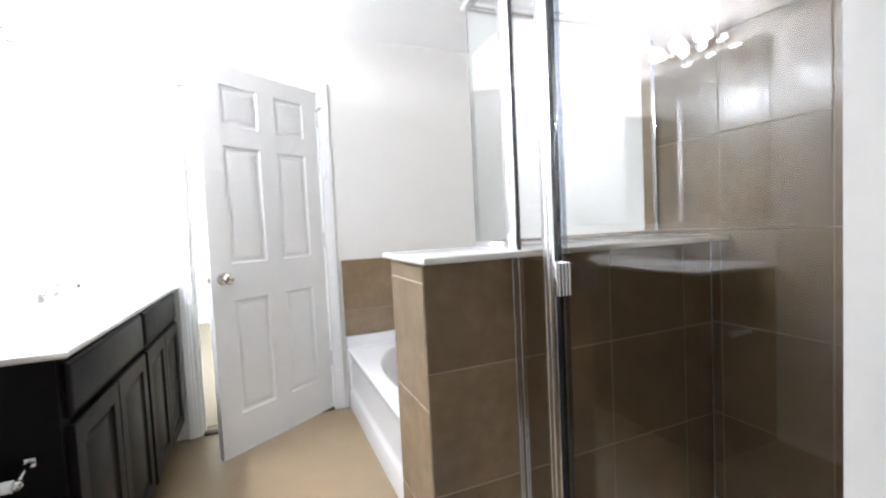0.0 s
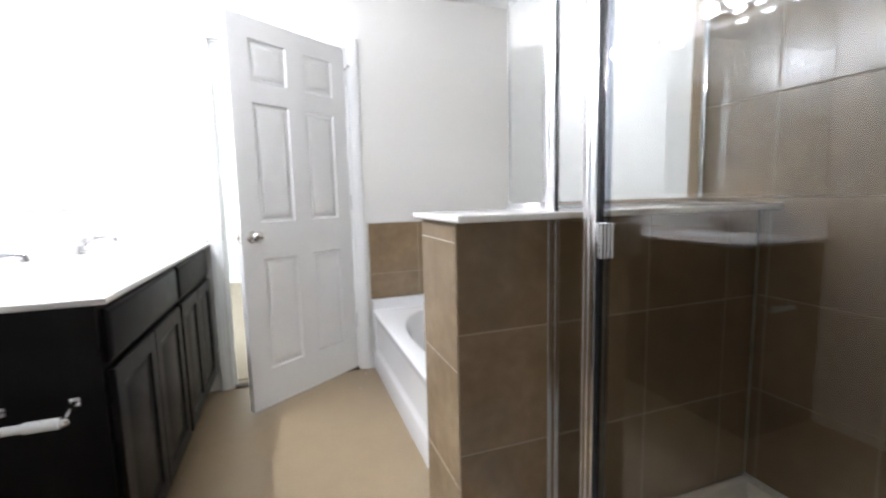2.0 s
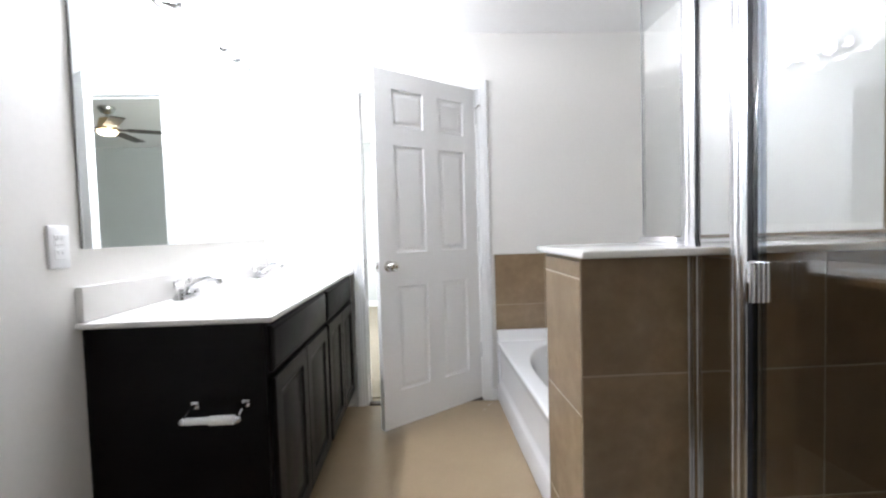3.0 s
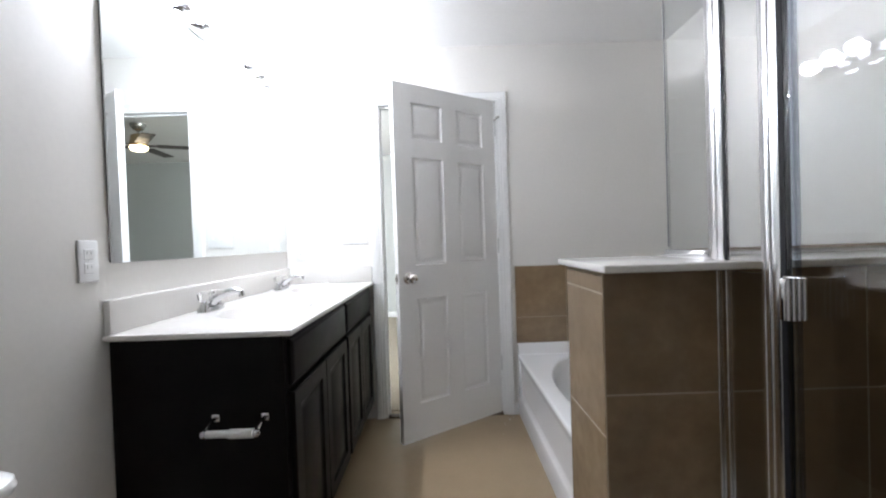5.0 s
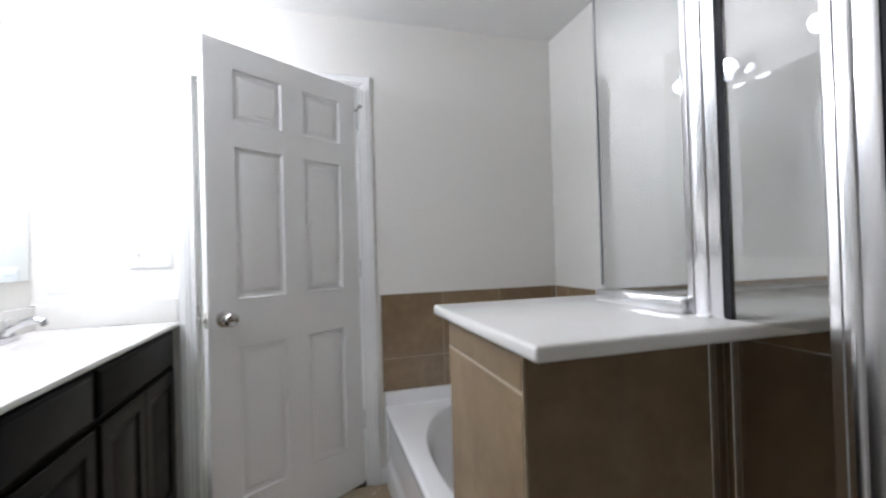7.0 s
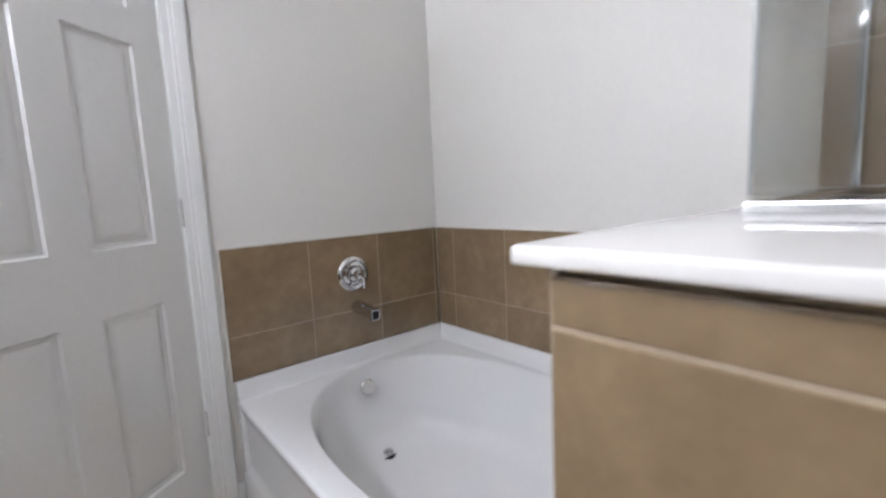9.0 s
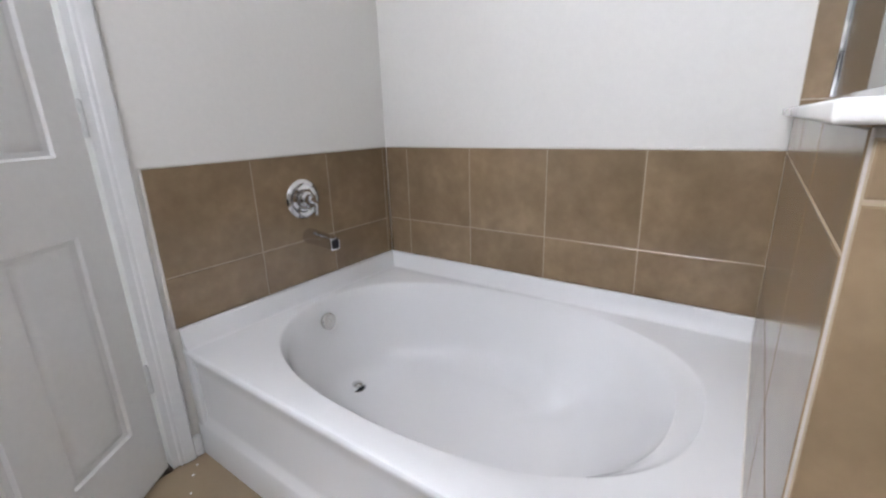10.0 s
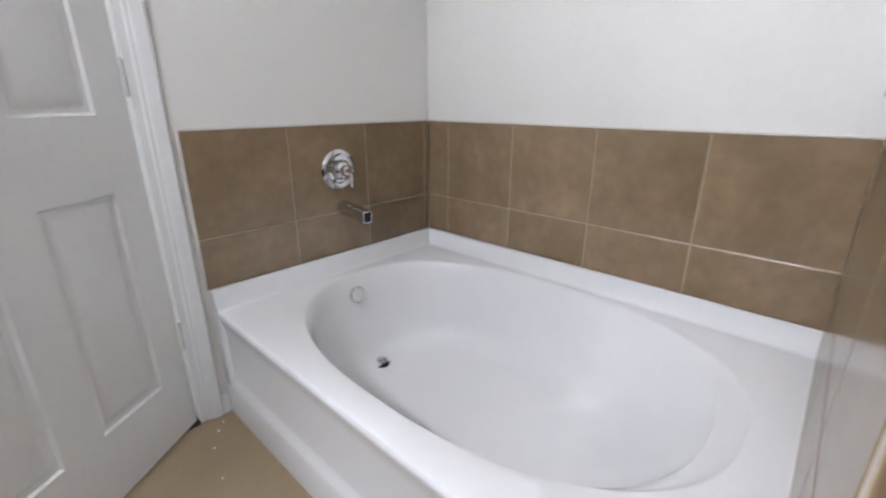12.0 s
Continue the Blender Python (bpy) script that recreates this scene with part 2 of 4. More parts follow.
TILE_EDGE = material("tile_edge", (0.52, 0.47, 0.43), 0.6, second=(0.34, 0.29, 0.25), scale=24, amount=0.8)
CAULK = material("caulk", (0.74, 0.72, 0.68), 0.6, second=(0.62, 0.58, 0.52), scale=18, amount=0.7)
TISSUE = material("roller_plastic", (0.80, 0.80, 0.78), 0.45, second=(0.77, 0.77, 0.75), scale=10)
MIRROR = material("mirror_silver", (0.80, 0.835, 0.83), 0.0, metal=1.0, second=(0.80, 0.835, 0.83), rough_spread=0.0, fine_amount=0.0)
GLASS = tinted_pane("shower_glass", (0.95, 0.957, 0.955))
# evenly tinted a little darker and glossier than the ledge panes
DOOR_GLASS = tinted_pane("tinted_door_glass", (0.90, 0.905, 0.903), 0.07)
WINDOW_GLASS = clear("window_glass", (0.97, 0.98, 0.98))
CRYSTAL = clear("acrylic_handle", (0.97, 0.97, 0.97), 0.02)
BULBGLOW = glowing("bulb_glass", (0.865, 0.91, 1.03), BULB)
LAMPGLOW = glowing("fan_lamp_glass", (1.0, 0.80, 0.55), FAN_LAMP)

# ---- the setting: bathroom shell ----
floor = structure("floor", box(LEFT - THICK, RIGHT + THICK, BACK - THICK, FAR + THICK, -0.12, 0.0), VINYL, "beige mottled sheet vinyl bathroom floor", "floor")
structure("ceiling", box(LEFT - THICK, RIGHT + THICK, BACK - THICK, FAR + THICK, CEIL, CEIL + 0.1), CEILING, "flat off-white lightly textured ceiling", "ceiling")
structure("wall_west", box(LEFT - THICK, LEFT, BACK - THICK, FAR + THICK, 0.0, CEIL), WALL, "warm grey painted wall behind the vanity", "wall")
wall_east = structure("wall_east", box(RIGHT, RIGHT + THICK, BACK - THICK, FAR + THICK, 0.0, CEIL), WALL, "warm grey painted wall with tiled wet area", "wall")
structure("wall_south", box(LEFT, RIGHT, BACK - THICK, BACK, 0.0, CEIL), WALL, "plain warm grey painted wall", "wall")
bm = box(LEFT, DOOR_L - 0.030, FAR, FAR + THICK, 0.0, CEIL)
box(DOOR_R + 0.030, RIGHT, FAR, FAR + THICK, 0.0, CEIL, bm=bm)
box(DOOR_L - 0.030, DOOR_R + 0.030, FAR, FAR + THICK, DOOR_H + 0.020, CEIL, bm=bm)
wall_north = structure("wall_north", bm, WALL, "warm grey painted wall with a doorway", "wall")
wing = structure("wall_wing", box(0.838, RIGHT, WING_Y - THICK, WING_Y, 0.0, CEIL), WALL, "short white painted partition beside the shower", "wall")
structure("wall_entry", box(0.838, 0.838 + THICK, BACK, WING_Y - THICK, 0.0, CEIL), WALL, "plain warm grey painted entry wall", "wall")

# door lining, stops and casing
door_1 = thing("door_1", (DOOR_L, FAR, 0), "white painted door frame with moulded casing", "door frame", kind="structure")
bm = box(DOOR_L - 0.030, DOOR_L, FAR - 0.004, FAR + THICK + 0.002, 0, DOOR_H)
box(DOOR_R, DOOR_R + 0.030, FAR - 0.004, FAR + THICK + 0.002, 0, DOOR_H, bm=bm)
box(DOOR_L - 0.030, DOOR_R + 0.030, FAR - 0.004, FAR + THICK + 0.002, DOOR_H, DOOR_H + 0.020, bm=bm)
part("jamb", bm, TRIM, door_1)
bm = box(DOOR_L, DOOR_L + 0.011, FAR + 0.04, FAR + 0.075, 0, DOOR_H)
box(DOOR_R - 0.011, DOOR_R, FAR + 0.04, FAR + 0.075, 0, DOOR_H, bm=bm)
box(DOOR_L + 0.011, DOOR_R - 0.011, FAR + 0.04, FAR + 0.075, DOOR_H - 0.011, DOOR_H, bm=bm)
part("door_stop", bm, TRIM, door_1)


def casing(path_in, path_out, y, way, bm):
    """Moulded casing between an inner and an outer line (x, z) that stands proud of a wall at y."""
    steps = ((0.0, 0.007), (0.08, 0.011), (0.25, 0.010), (0.33, 0.014), (0.7, 0.017), (0.9, 0.017), (1.0, 0.012), (1.0, 0.0))
    one = bmesh.new()
    rows = []
    for (xi, zi), (xo, zo) in zip(path_in, path_out):
        rows.append([one.verts.new((xi, y, zi))] + [one.verts.new((xi + (xo - xi) * f, y + way * d, zi + (zo - zi) * f)) for f, d in steps])
    for a, b in zip(rows, rows[1:]):
        for i in range(len(a) - 1):
            one.faces.new((a[i], a[i + 1], b[i + 1], b[i]))
    one.faces.new(rows[0])
    one.faces.new(rows[-1])
    return joined(bm, one)


i0, i1, w = DOOR_L - 0.020, DOOR_R + 0.020, 0.052
inner = [(i0, 0.0), (i0, DOOR_H + 0.008), (i1, DOOR_H + 0.008), (i1, 0.0)]
outer = [(i0 - w, 0.0), (i0 - w, DOOR_H + 0.058), (i1 + w, DOOR_H + 0.058), (i1 + w, 0.0)]
part("casing", casing(inner, outer, FAR, -1, None), TRIM, door_1)
part("casing", casing(inner, outer, FAR + THICK, 1, None), TRIM, door_1)
part("strike_plate", box(DOOR_L - 0.001, DOOR_L + 0.0025, FAR + 0.008, FAR + 0.036, 0.905, 0.965, 0.001, 1), NICKEL, door_1, "satin nickel strike plate")

part("threshold", box(DOOR_L + 0.001, DOOR_R - 0.001, FAR - 0.012, FAR + 0.05, 0.0005, 0.009, 0.004), material("threshold_wood", (0.06, 0.035, 0.02), 0.45, second=(0.03, 0.018, 0.011), scale=20), door_1, "dark brown threshold strip")

# baseboards
bm = box(i1 + w + 0.001, TUB_X - 0.002, FAR - 0.013, FAR, 0, 0.075, 0.003)
box(i1 + w + 0.001, TUB_X - 0.002, FAR - 0.017, FAR, 0, 0.02, 0.004, bm=bm)
structure("baseboard", bm, TRIM, "short white baseboard beside the bathtub", "baseboard")
structure("baseboard", box(LEFT, LEFT + 0.013, BACK, 1.41, 0, 0.085, 0.004), TRIM, "white painted baseboard", "baseboard")
structure("baseboard", box(LEFT + 0.013, 0.836, BACK, BACK + 0.013, 0, 0.085, 0.004), TRIM, "white painted baseboard", "baseboard")

# ---- bedroom beyond the doorway ----
BX0, BX1, BY0, BY1, BCEIL = -2.6, 3.6, FAR + THICK, 6.8, 2.50
structure("bedroom_floor", box(BX0, BX1, BY0 + 0.001, BY1, -0.12, 0.006), CARPET, "beige cut pile bedroom carpet", "carpet")
structure("bedroom_ceiling", box(BX0 - THICK, BX1 + THICK, BY0, BY1 + THICK, BCEIL, BCEIL + 0.1), CEILING, "white bedroom ceiling", "ceiling")
structure("bedroom_wall_north", box(BX0 - THICK, BX1 + THICK, BY1, BY1 + THICK, 0, BCEIL), BEDWALL, "grey painted bedroom wall", "wall")
structure("bedroom_wall_west", box(BX0 - THICK, BX0, BY0, BY1, 0, BCEIL), BEDWALL, "grey painted bedroom wall", "wall")
structure("bedroom_wall_east", box(BX1, BX1 + THICK, BY0 - THICK, BY1, 0, BCEIL), BEDWALL, "grey painted bedroom wall", "wall")
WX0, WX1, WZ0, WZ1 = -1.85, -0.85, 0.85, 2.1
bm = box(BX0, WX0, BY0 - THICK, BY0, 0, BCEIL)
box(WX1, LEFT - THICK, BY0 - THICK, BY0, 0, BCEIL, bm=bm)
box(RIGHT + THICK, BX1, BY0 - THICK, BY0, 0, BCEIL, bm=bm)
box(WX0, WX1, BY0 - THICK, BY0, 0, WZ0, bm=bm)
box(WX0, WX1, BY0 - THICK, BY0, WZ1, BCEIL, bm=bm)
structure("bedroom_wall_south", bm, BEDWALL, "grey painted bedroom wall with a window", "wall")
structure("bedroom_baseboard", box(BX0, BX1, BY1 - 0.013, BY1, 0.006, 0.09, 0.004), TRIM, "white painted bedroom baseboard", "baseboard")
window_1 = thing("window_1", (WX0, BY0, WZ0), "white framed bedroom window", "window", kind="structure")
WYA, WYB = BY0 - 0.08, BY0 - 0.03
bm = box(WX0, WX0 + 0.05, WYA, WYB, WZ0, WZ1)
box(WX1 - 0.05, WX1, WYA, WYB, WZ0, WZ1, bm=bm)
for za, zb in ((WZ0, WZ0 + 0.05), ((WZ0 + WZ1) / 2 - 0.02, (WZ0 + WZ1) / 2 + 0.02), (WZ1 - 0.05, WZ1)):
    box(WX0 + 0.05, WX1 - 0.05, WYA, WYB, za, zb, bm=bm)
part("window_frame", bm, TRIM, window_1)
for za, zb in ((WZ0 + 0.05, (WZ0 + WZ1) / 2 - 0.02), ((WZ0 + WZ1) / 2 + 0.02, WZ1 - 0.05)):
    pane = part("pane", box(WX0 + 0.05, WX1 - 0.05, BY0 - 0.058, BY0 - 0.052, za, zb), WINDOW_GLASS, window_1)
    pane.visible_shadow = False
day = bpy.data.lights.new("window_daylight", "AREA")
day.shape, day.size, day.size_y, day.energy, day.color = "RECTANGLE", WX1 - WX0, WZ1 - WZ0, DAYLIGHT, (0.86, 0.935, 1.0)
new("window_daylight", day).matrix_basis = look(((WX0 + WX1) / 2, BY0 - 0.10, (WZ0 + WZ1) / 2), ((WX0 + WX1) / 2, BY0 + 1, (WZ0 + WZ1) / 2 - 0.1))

# ---- ceiling fan in the bedroom ----
FX, FY = 1.68, 4.75
fan = thing("ceiling_fan", (FX, FY, BCEIL), "bronze ceiling fan with a lit drum lamp and dark blades", "ceiling fan")
part("canopy", turned([(0, 0.075), (0.02, 0.075), (0.06, 0.05), (0.075, 0.02)], (FX, FY, BCEIL), (0, 0, -1)), NICKEL, fan)
part("downrod", rod((FX, FY, BCEIL - 0.06), (FX, FY, BCEIL - 0.115), 0.013), NICKEL, fan)
part("motor_housing", turned([(0, 0.045), (0.012, 0.066), (0.105, 0.086), (0.122, 0.090), (0.132, 0.075)], (FX, FY, BCEIL - 0.110), (0, 0, -1)), material("aged_brass", (0.55, 0.42, 0.26), 0.35, metal=1.0), fan, "brushed brass drum housing")
part("lamp", turned([(0, 0.080), (0.014, 0.084), (0.034, 0.068), (0.046, 0.025)], (FX, FY, BCEIL - 0.2425), (0, 0, -1)), LAMPGLOW, fan, "glowing frosted glass bowl")
for k in range(5):
    bm = box(0.17, 0.62, -0.06, 0.06, -0.004, 0.004, 0.003, 1)
    box(0.075, 0.19, -0.02, 0.02, -0.006, 0.006, 0.003, 1, bm=bm)
    bmesh.ops.transform(bm, matrix=pose(FX, FY, BCEIL - 0.228, 0, 0, 12 + 72 * k) @ pose(0, 0, 0, 3, 0, 0), verts=bm.verts)
    part("blade", bm, BLADE, fan)

# ---- the open six-panel door ----
DW, DH, DT = 0.742, 2.02, 0.035
HINGE = (DOOR_R - 0.013, FAR - 0.006, 0.022)
SWING = 35.5


def door_leaf():
    """A moulded door in its own frame: x from the hinge to the latch, y through its thickness, z up."""
    cols = ((0.101, 0.305), (0.414, 0.627))
    rows = ((0.206, 0.803), (0.998, 1.606), (1.712, 1.918))
    bm = bmesh.new()
    panels = [(x0, x1, z0, z1) for x0, x1 in cols for z0, z1 in rows]
    xs = sorted({0.0, DW, *(v for c in cols for v in c)})
    zs = sorted({0.0, DH, *(v for r in rows for v in r)})
    for y, way in ((0.0, 1), (DT, -1)):
        for xa, xb in zip(xs, xs[1:]):
            for za, zb in zip(zs, zs[1:]):
                if (xa, xb, za, zb) not in panels:
                    bm.faces.new([bm.verts.new(p) for p in ((xa, y, za), (xb, y, za), (xb, y, zb), (xa, y, zb))])
        for xa, xb, za, zb in panels:
            prior = None
            for off, deep in ((0.0, 0.0), (0.005, 0.008), (0.018, 0.0105), (0.034, 0.0035), (0.04, 0.003)):
                ring = [bm.verts.new((x, y + way * deep, z)) for x, z in ((xa + off, za + off), (xb - off, za + off), (xb - off, zb - off), (xa + off, zb - off))]
                if prior:
                    for i in range(4):
                        bm.faces.new((prior[i], prior[(i + 1) % 4], ring[(i + 1) % 4], ring[i]))
                prior = ring
            bm.faces.new(prior)
    for a, b in (((0, 0), (DW, 0)), ((DW, 0), (DW, DH)), ((DW, DH), (0, DH)), ((0, DH), (0, 0))):
        bm.faces.new([bm.verts.new(p) for p in ((a[0], 0, a[1]), (b[0], 0, b[1]), (b[0], DT, b[1]), (a[0], DT, a[1]))])
    bmesh.ops.remove_doubles(bm, verts=bm.verts, dist=1e-5)
    return bm


door = new("door")
door.matrix_basis = Matrix.Translation(HINGE)
tagged(door, "white six-panel moulded door standing ajar, satin knob", "door")
swing = Matrix.Translation(HINGE) @ pose(0, 0, 0, 0, 0, 180 + SWING) @ Matrix.Translation((0, -DT, 0))


def on_door(bm):
    bmesh.ops.transform(bm, matrix=swing, verts=bm.verts)
    return bm


leaf = part("leaf", on_door(door_leaf()), DOORPAINT, door)
leaf.data.set_sharp_from_angle(angle=radians(20))
KX, KZ = DW - 0.062, 0.925
for y0, way in ((DT, 1), (0.0, -1)):
    bm = turned([(0, 0.032), (0.006, 0.032), (0.010, 0.027), (0.014, 0.014), (0.034, 0.013), (0.040, 0.021), (0.048, 0.027), (0.058, 0.028), (0.066, 0.022), (0.069, 0.008)], (KX, y0, KZ), (0, way, 0))
    part("knob", on_door(bm), NICKEL, door, "satin nickel round door knob")
part("latch_plate", on_door(box(DW - 0.001, DW + 0.002, 0.005, DT - 0.005, KZ - 0.028, KZ + 0.028, 0.001, 1)), NICKEL, door)
part("latch_bolt", on_door(box(DW + 0.001, DW + 0.011, 0.011, DT - 0.011, KZ - 0.01, KZ + 0.01, 0.002, 1)), NICKEL, door)
for hz in (0.32, 1.085, 1.845):
    bm = rod((-0.004, DT + 0.004, hz - 0.045), (-0.004, DT + 0.004, hz + 0.045), 0.0065, n=14)
    box(-0.0015, 0.0015, 0.004, DT + 0.003, hz - 0.045, hz + 0.045, bm=bm)
    ball((-0.004, DT + 0.004, hz + 0.047), 0.006, 10, bm=bm)
    part("hinge", on_door(bm), PAINTED_METAL, door, "paint-spattered pale steel hinge")
bm = rod((-0.004, DT + 0.004, 1.900), (0.012, DT + 0.052, 1.904), 0.004, n=10)
rod((-0.012, DT - 0.010, 1.901), (-0.004, DT + 0.010, 1.901), 0.007, n=12, bm=bm)
rod((0.012, DT + 0.050, 1.904), (0.014, DT + 0.062, 1.905), 0.0085, n=12, bm=bm)
part("hinge_stop", on_door(bm), NICKEL, door, "small hinge pin door stop")

# ---- vanity ----
VY0, VY1, VX, VTOP, KICK = 1.43, FAR - 0.002, 0.018, 0.882, 0.10
SPLIT = 2.19
group = "vanity cabinets"


def raised_front(y0, y1, z0, z1, x, frame_w, deep, bm=None):
    """A cabinet front facing +x with a recessed centre panel; frame_w 0 gives a slab with a routed edge."""
    one = bmesh.new()
    if frame_w:
        rings = ((0, -0.018), (0, -0.003), (0.003, 0), (frame_w, 0), (frame_w + 0.004, -deep * 0.6), (frame_w + 0.012, -deep), (frame_w + 0.03, -deep), (frame_w + 0.038, -deep * 0.75))
    else:
        rings = ((0, -0.018), (0, -0.008), (0.004, -0.005), (0.012, -0.001), (0.015, 0))
    prior = None
    for off, d in rings:
        ring = [one.verts.new((x + d, y, z)) for y, z in ((y0 + off, z0 + off), (y1 - off, z0 + off), (y1 - off, z1 - off), (y0 + off, z1 - off))]
        if prior:
            for i in range(4):
                one.faces.new((prior[i], prior[(i + 1) % 4], ring[(i + 1) % 4], ring[i]))
        else:
            one.faces.new(ring[::-1])
        prior = ring
    one.faces.new(prior)
    return joined(bm, one)


def vanity_cabinet(y0, y1, filler):
    cab = thing("vanity_cabinet", (LEFT, y0, 0), "espresso stained vanity cabinet, false drawer over two doors", "cabinet", group)
    part("side_panel", box(LEFT + 0.002, VX, y0, y0 + 0.018, KICK, VTOP, 0.0012, 1), ESPRESSO, cab)
    part("side_panel", box(LEFT + 0.002, VX, y1 - 0.018, y1, KICK, VTOP, 0.0012, 1), ESPRESSO, cab)
    part("back_panel", box(LEFT + 0.002, LEFT + 0.014, y0 + 0.0182, y1 - 0.0182, KICK, VTOP), ESPRESSO, cab)
    part("bottom_panel", box(LEFT + 0.0142, VX - 0.0192, y0 + 0.0182, y1 - 0.0182, KICK, KICK + 0.018), ESPRESSO, cab)
    part("face_frame", box(VX - 0.019, VX - 0.0005, y0 + 0.0182, y1 - 0.0182, KICK, VTOP), ESPRESSO, cab)
    part("toe_kick", box(LEFT + 0.002, VX - 0.065, y0 + 0.001, y1 - 0.001, 0, KICK - 0.001), ESPRESSO, cab)
    a, b = y0 + 0.022, y1 - 0.014 - filler
    part("drawer_front", raised_front(a, b, 0.722, 0.864, VX + 0.02, 0, 0), ESPRESSO, cab)
    mid = (a + b) / 2
    for d0, d1 in ((a, mid - 0.002), (mid + 0.002, b)):
        part("cabinet_door", raised_front(d0, d1, KICK + 0.03, 0.702, VX + 0.02, 0.055, 0.009), ESPRESSO, cab)
    return cab


vanity_cabinet(VY0, SPLIT, 0.0)
vanity_cabinet(SPLIT + 0.001, VY1, 0.05)

# worktop with two integral bowls
CX0, CX1, CY0, CY1 = LEFT + 0.001, 0.046, 1.412, FAR - 0.001
top = thing("bathroom_countertop", (LEFT, CY0, VTOP), "white cultured marble countertop with two integral bowls", "countertop")
BOWLS = ((-0.205, 1.870), (-0.205, 2.640))
N = 72
bm = bmesh.new()
edge_y = (CY0, (BOWLS[0][1] + BOWLS[1][1]) / 2, CY1)
for (cx, cy), ya, yb in zip(BOWLS, edge_y, edge_y[1:]):
    hole = oval(cx, cy, 0.168, 0.235, 2.0, N)
    rim = rect_round(cx, cy, hole, CX0, CX1, ya, yb)
    rings = [[(x, y, COUNTER) for x, y in rim], [(x, y, COUNTER) for x, y in hole]]
    for f, dz in ((0.985, -0.003), (0.955, -0.010), (0.90, -0.026), (0.80, -0.055), (0.66, -0.085), (0.5, -0.104), (0.3, -0.114), (0.1, -0.117)):
        rings.append([(cx + (x - cx) * f, cy + (y - cy) * f, COUNTER + dz) for x, y in hole])
    loft(rings, bm)
lip = 0.006
bmesh.ops.remove_doubles(bm, verts=bm.verts, dist=1e-5)
for pa, pb, nx, ny in (((CX0, CY0), (CX1, CY0), 0, -1), ((CX1, CY0), (CX1, CY1), 1, 0)):
    prior = None
    for k, (out, z) in enumerate(((0, COUNTER), (0.004, COUNTER - 0.002), (0.006, COUNTER - 0.007), (0.006, COUNTER - 0.014), (0.003, COUNTER - 0.018), (-0.03, COUNTER - 0.018))):
        grow = out
        qa = bm.verts.new((pa[0] + nx * out, pa[1] + ny * out - (grow if nx else 0), z))
        qb = bm.verts.new((pb[0] + nx * out + (grow if ny else 0), pb[1] + ny * out, z))
        if prior:
            bm.faces.new((prior[0], prior[1], qb, qa))
        prior = (qa, qb)
slab = part("slab", bm, MARBLE, top)
for cx, cy in BOWLS:
    part("drain", turned([(0, 0.022), (0.003, 0.024), (0.006, 0.02), (0.008, 0.004)], (cx, cy, COUNTER - 0.118), (0, 0, 1)), CHROME, top, "chrome bowl drain")
part("backsplash", box(LEFT + 0.001, LEFT + 0.021, CY0 + 0.003, FAR - 0.001, COUNTER + 0.001, COUNTER + 0.104, 0.003), MARBLE, top)
part("side_splash", box(LEFT + 0.022, CX1 - 0.004, FAR - 0.021, FAR - 0.001, COUNTER + 0.001, COUNTER + 0.104, 0.003), MARBLE, top)


def faucet(x, y):
    z = COUNTER + 0.0005
    f = thing("faucet", (x, y, z), "chrome centerset faucet with clear acrylic handles", "faucet", "vanity faucets")
    one = bmesh.new()
    base = oval(x, y, 0.027, 0.078, 3.2, 40)
    loft([[(p, q, z) for p, q in base], [(p, q, z + 0.012) for p, q in base],
          [(x + (p - x) * 0.9, y + (q - y) * 0.95, z + 0.019) for p, q in base]], one)
    part("base", one, CHROME, f)
    pts = bend([(x - 0.002, y, z + 0.012), (x + 0.012, y, z + 0.040), (x + 0.05, y, z + 0.064), (x + 0.095, y, z + 0.077), (x + 0.126, y, z + 0.071)], 6)
    rr = [0.024 - 0.010 * i / (len(pts) - 1) for i in range(len(pts))]
    one = tube(pts, 0.015, 16, flat=0.8, radii=rr)
    rod((x + 0.122, y, z + 0.074), (x + 0.126, y, z + 0.053), 0.011, n=16, bm=one)
    part("spout", one, CHROME, f)
    for s in (-1, 1):
        hy = y + s * 0.051
        part("valve_stem", turned([(0, 0.018), (0.01, 0.017), (0.02, 0.011), (0.028, 0.010)], (x, hy, z + 0.017), (0, 0, 1)), CHROME, f)
        one = turned([(0, 0.015), (0.006, 0.021), (0.03, 0.023), (0.036, 0.017), (0.038, 0.006)], (x, hy, z + 0.043), (0, 0, 1), 8)
        part("handle", one, CRYSTAL, f, "clear faceted acrylic handle")
    return f


first_faucet = faucet(-0.433, BOWLS[0][1])
copy_thing(first_faucet, Matrix.Translation((-0.433, BOWLS[1][1], COUNTER + 0.0005)))

# mirror
MY0, MY1, MZ0, MZ1 = 1.447, 2.93, 1.115, 2.03
mirror = thing("vanity_mirror", (LEFT, MY0, MZ0), "large frameless plate mirror above the vanity", "mirror")
part("backing", box(LEFT + 0.001, LEFT + 0.0045, MY0 + 0.002, MY1 - 0.002, MZ0 + 0.002, MZ1 - 0.002), DARK, mirror, "dark mirror backing")
part("plate", box(LEFT + 0.005, LEFT + 0.010, MY0, MY1, MZ0, MZ1, 0.0008, 1), MIRROR, mirror)


